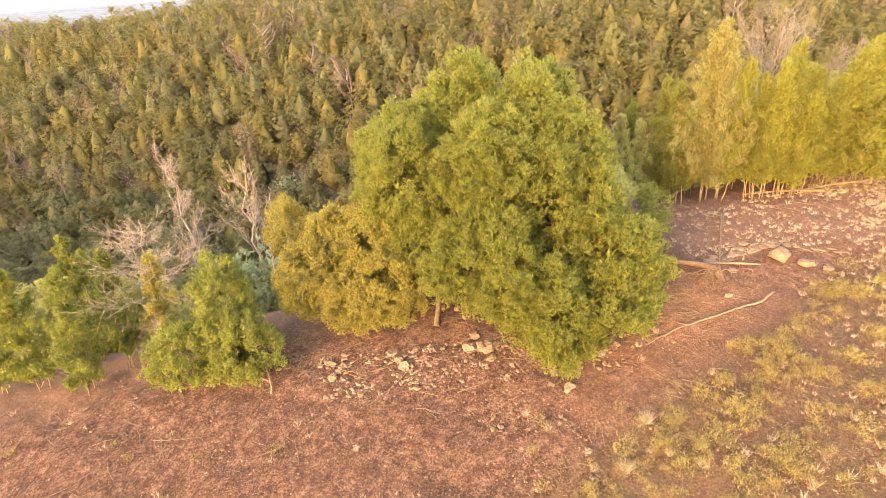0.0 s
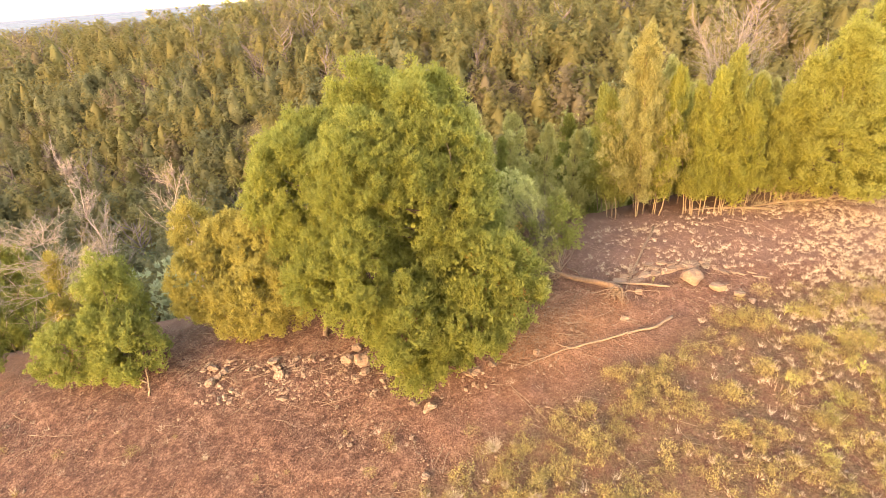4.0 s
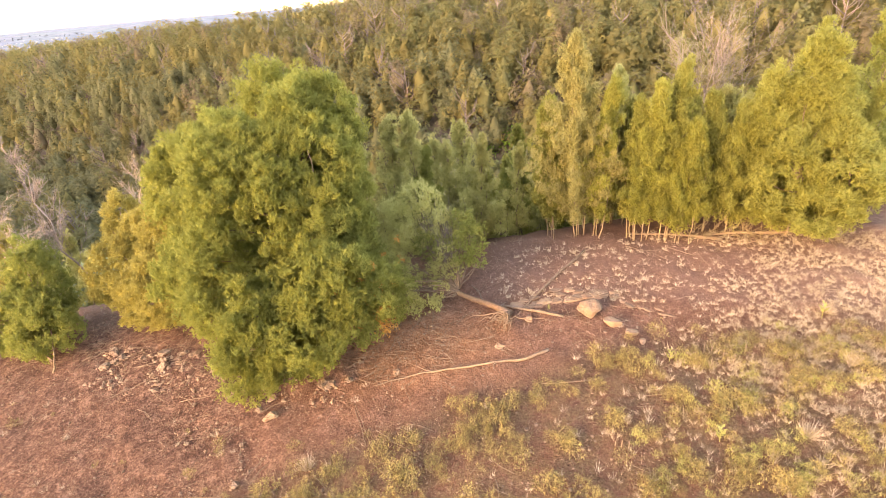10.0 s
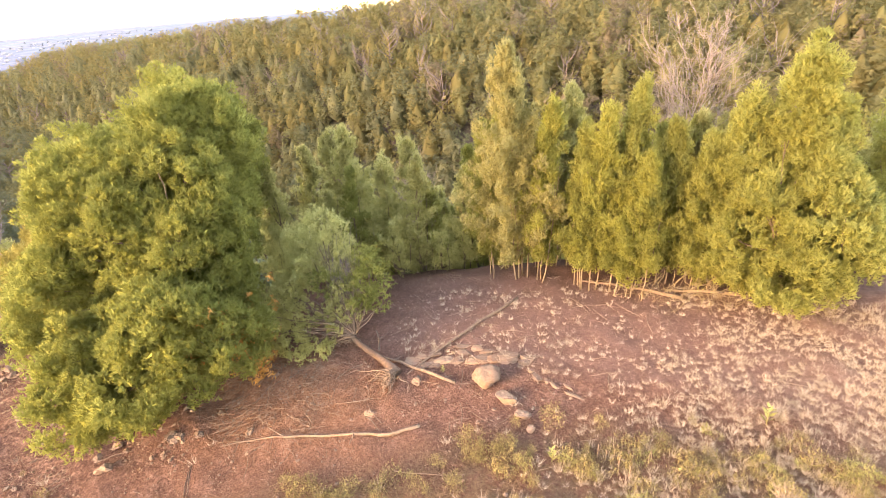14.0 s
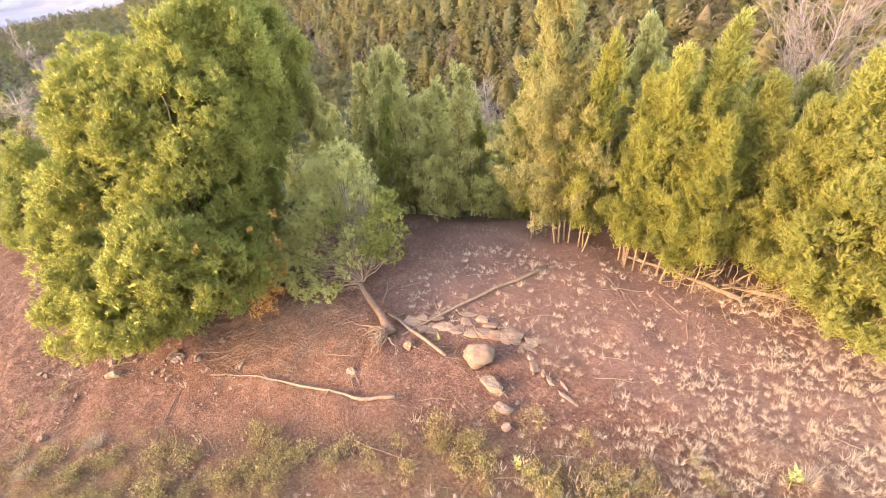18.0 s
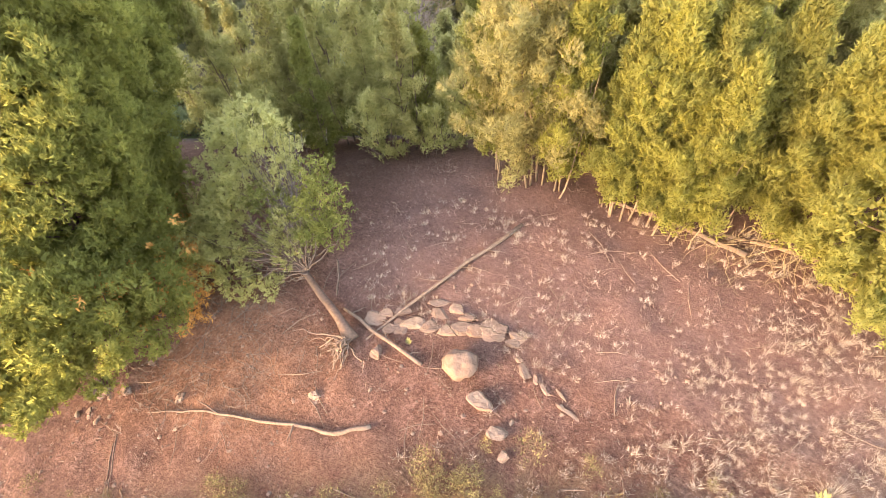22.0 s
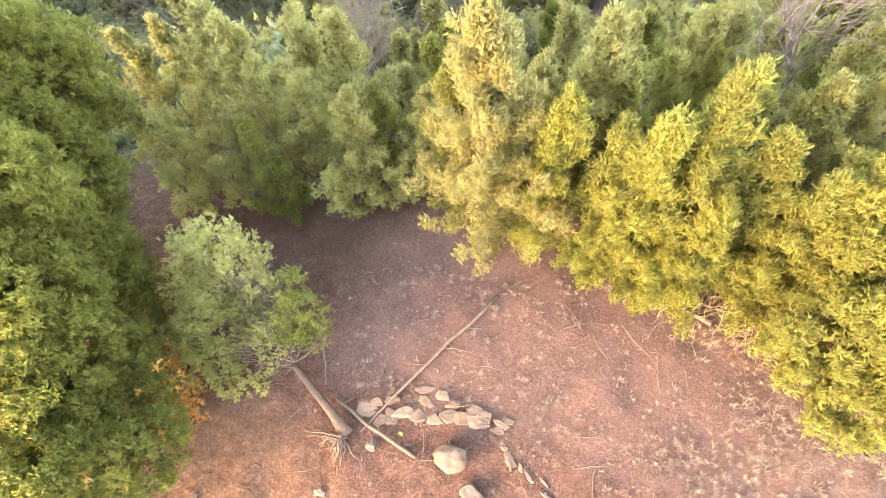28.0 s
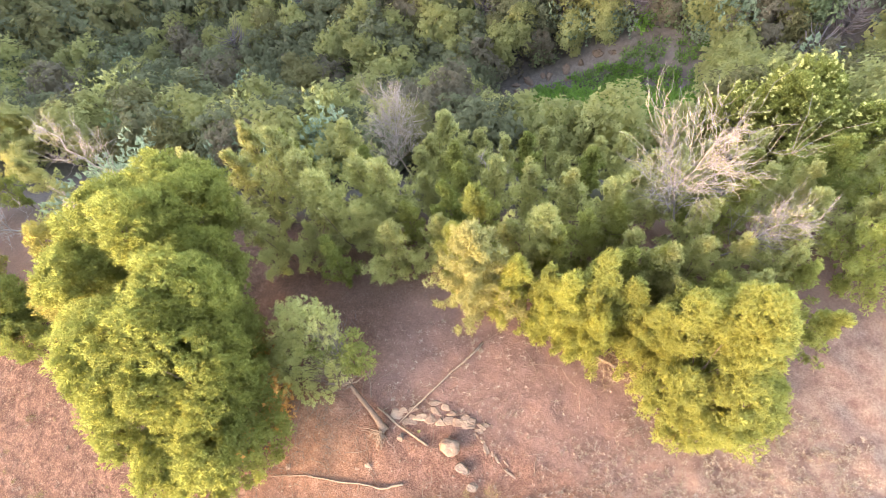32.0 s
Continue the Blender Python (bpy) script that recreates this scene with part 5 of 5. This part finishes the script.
# tree in blossom beyond the row
broad_tree("acacia_tree", 37.1, 66,
           [(37.47, 66, -7.17, 4.2, 4.0, 3.6), (33.74, 67, -8.91, 3.4, 3.4, 3.2), (41.43, 64.4, -7.95, 3.6, 3.6, 3.4), (38.33, 70.5, -7.8, 3.4, 3.2, 3.6), (36.2, 67.5, -6.2, 2.2, 2.2, 3.2), (43.0, 66.5, -6.6, 3.4, 3.0, 3.2), (44.99, 62, -7.19, 3.2, 3.0, 3.2), (41.0, 61.0, -8.6, 3.0, 2.8, 3.6), (45.2, 58.6, -7.4, 3.0, 2.8, 3.6), (47.5, 62, -6.5, 3.0, 3.0, 3.4)],
           [((37.01, 66, -16.66), (37.58, 66.2, -5.67), 0.22), ((37.41, 65.6, -16.69), (41.5, 64.6, -6.95), 0.16), ((36.61, 66.4, -16.63), (33.98, 67, -8.43), 0.15)],
           LEAF_GOLDEN, BARK, "large acacia in cream blossom beyond the row", "tree", 451, 220, 1.0, 0.24, LEAF_BLOSSOM)

# ---- woods of the far hill ----
def crown_core(h0, h1, r, rng, around=11, rings=9):
    """The dense inside of a far crown: an uneven, lumpy egg between its leaf tips."""
    u, a = np.meshgrid(np.linspace(0, 1, rings), np.arange(around) * 2 * math.pi / around, indexing="ij")
    ph = rng.uniform(0, 6.3, 4)
    lump = 1 + 0.2 * np.sin(3 * a + 7 * u + ph[0]) * np.sin(9 * u + ph[1]) + 0.14 * np.sin(5 * a - 11 * u + ph[2]) + rng.normal(0, 0.07, u.shape)
    w = r * np.where(u < 0.35, np.sin(np.clip(u / 0.35, 0, 1) * math.pi / 2) ** 0.7, 1 - (np.clip(u - 0.35, 0, 1) / 0.65) ** 1.8) * lump
    v = np.stack([w * np.cos(a), w * np.sin(a), h0 + (h1 - h0) * u], -1).reshape(-1, 3)
    i, j = np.meshgrid(np.arange(rings - 1), np.arange(around), indexing="ij")
    p, q = i * around + j, i * around + (j + 1) % around
    low = np.stack([p, q, q + around], -1).reshape(-1, 3)
    return v, np.concatenate([low, np.stack([p, q + around, p + around], -1).reshape(-1, 3)])


def hill_kind(seed, puffs, each, h=7.0, r=1.9, size=0.62, sort=0):
    g = np.random.default_rng(seed)
    if sort == 1:  # bare grey
        ps = [tube(wobbly((0, 0, 0), (0.2, 0.1, h), 6, 0.12, g), np.linspace(0.12, 0.03, 6), 4)]
        for _ in range(puffs // 2):
            z = g.uniform(0.25, 0.9) * h
            a = g.uniform(0, 6.3)
            ps.append(tube([(0, 0, z), (math.cos(a) * r * 0.5, math.sin(a) * r * 0.5, z + 1.0), (math.cos(a) * r * 0.7, math.sin(a) * r * 0.7, z + 2.2)], [0.06, 0.045, 0.02], 4))
        return join(ps), None
    p, sh = column_puffs(h * 0.1, h * 0.94, r, puffs, g, 0.45, 0.38, 2 + seed % 3, 0.35)
    crown = sprays(p, 0.75 * (0.4 + 0.6 * sh) * g.uniform(0.7, 1.2, len(p)), max(1, each // 4), size, g, 4, 0.42, 0.45, 0.8, 1.2, 0.35, True)
    trunk = tube(wobbly((0, 0, -0.5), (0.1, 0.1, h * 0.8), 5, 0.1, g), np.linspace(0.13, 0.03, 5), 5)
    return join([crown, crown_core(h * 0.1, h * 0.8, r * 0.42, g)]), trunk


g = np.random.default_rng(500)
hill = []
cells = {}
for _ in range(120000):
    x, y = g.uniform(-430, 190), g.uniform(36, 330)
    d = y - gully_line(x)
    crest = 85 + np.clip((x + 123) * 0.8, 0, 220)
    if d > min(crest + 10, 150) or (d < 2 and (y < brink(x) + (9 if x < -40 else 17))):
        continue
    far = math.hypot(x - 18, y - 8)
    if abs(math.degrees(math.atan2(x - 15, y - 5)) + 17) > 61:
        continue
    gap = 3.1 + 0.004 * far
    key = (int(x // 6), int(y // 6))
    if any((x - a) ** 2 + (y - b) ** 2 < gap * gap for i in (-1, 0, 1) for j in (-1, 0, 1) for a, b in cells.get((key[0] + i, key[1] + j), ())):
        continue
    if creepers(x, y):
        continue
    cells.setdefault(key, []).append((x, y))
    hill.append((far, x, y))
hill.sort()
NEAR_KINDS = [(LEAF_HILL, "upright olive wattle on the far hillside"), (LEAF_OLIVE, "green wattle on the far hillside"), (LEAF_BROWN, "dried brown wattle on the far hillside"), (LEAF_DEEP, "dark green tree low in the gully")]
makers = []
for k in range(7):
    leaf, label = NEAR_KINDS[(0, 0, 0, 1, 1, 2, 3)[k]]
    crown, trunk = hill_kind(510 + k, 140, 36, 7.0, 2.1 + 0.12 * k, 0.38, 0)
    makers.append((mesh_of("crown", *crown, leaf, True), mesh_of("trunk", *trunk, BARK_DARK, True), label))
bare_mesh = [mesh_of("trunk", *hill_kind(560 + k, 120, 0, 7.0, 3.2, 0.5, 1)[0], TWIG_GREY, True) for k in range(3)]
for far, x, y in hill[:280]:
    if g.random() < (0.3 if -14 < x < 44 and 0 < y - gully_line(x) < 34 else 0.08):
        bare = tagged(new("bare_tree", bare_mesh[int(x) % 3]), "bare grey tree on the far slope", "dead tree", "hillside trees")
        bare.matrix_basis = pose(x, y, height(x, y), 0, 0, g.uniform(0, 360)) @ Matrix.Scale(g.uniform(0.7, 1.2), 4)
        continue
    cm, tm, label = makers[int(g.choice(7, p=[0.05, 0.05, 0.05, 0.38, 0.37, 0.05, 0.05] if x > 16 and y - gully_line(x) < 14 else [0.06, 0.06, 0.06, 0.2, 0.2, 0.07, 0.35] if y - gully_line(x) < 14 else [0.21, 0.21, 0.21, 0.1, 0.1, 0.14, 0.03]))]
    root = tagged(new("hill_tree"), label, "tree", "hillside trees")
    root.matrix_basis = pose(x, y, height(x, y), 0, 0, g.uniform(0, 360)) @ Matrix.Scale(g.uniform(0.95, 1.55), 4)
    part("crown", cm, root)
    part("trunk", tm, root)
rest = np.array([(x, y, height(x, y)) for _, x, y in hill[280:]])
sort = g.choice(4, len(rest), p=[0.56, 0.24, 0.12, 0.08])
low = rest[:, 1] - gully_line(rest[:, 0])
sort[(g.random(len(rest)) < 0.5 * np.clip((52 - low) / 25, 0, 1)) & (rest[:, 0] < 5)] = 4
for k, (mat, label) in enumerate([(LEAF_HILL, "olive wattle wood covering the far hill"), (LEAF_WOOD, "greener wattles in the far wood"), (LEAF_BROWN, "dried brown trees in the far wood"), (TWIG_GREY, "bare grey trees in the far wood"), (LEAF_DEEP, "dark green trees low in the far gully")]):
    P = rest[sort == k]
    half = int(len(P) * 0.4)
    sets = []
    for j in range(4):
        crown, _ = hill_kind(530 + 4 * k + j, 52 if k != 3 else 30, 24, 6.8, 2.2 + 0.14 * j, 0.46, 1 if k == 3 else 0)
        thin, _ = hill_kind(630 + 4 * k + j, 34 if k != 3 else 24, 20, 6.8, 2.2 + 0.14 * j, 0.56, 1 if k == 3 else 0)
        for shape, Q in ((crown, P[:half][j::4]), (thin, P[half:][j::4])):
            sets.append(stamped(shape, Q, g.uniform(1.0, 2.0, len(Q)), g.uniform(0, 6.3, len(Q))))
    stuff("woods", join(sets), mat, label, "woods", True)

# ---- the plain with a distant town, both in painted haze colours ----
g = np.random.default_rng(600)
box_v = np.array([(x, y, z) for z in (0, 1) for x, y in ((-.5, -.5), (.5, -.5), (.5, .5), (-.5, .5))], float)
box_f = np.array([(0, 1, 5, 4), (1, 2, 6, 5), (2, 3, 7, 6), (3, 0, 4, 7), (4, 5, 6, 7)])
P = np.column_stack([g.uniform(-3400, -900, 420), g.uniform(700, 2600, 420)])
P = np.column_stack([P, land(P[:, 0], P[:, 1])])
stuff("town", stamped((box_v * [1.6, 1, 0.5], box_f), P, g.uniform(5, 13, len(P)), g.uniform(0, 6.3, len(P))), WALL_HAZED, "houses of a distant town on the plain, coloured pale with haze", "town")
P = np.column_stack([g.uniform(-3600, -700, 420), g.uniform(600, 2900, 420)])
P = np.column_stack([P, land(P[:, 0], P[:, 1])])
stuff("woods", stamped(weed(50, 1.0, 610, 0.5), P, g.uniform(4, 8, len(P)), g.uniform(0, 6.3, len(P))), LEAF_HAZED, "distant trees on the plain, coloured blue-grey with haze", "woods")
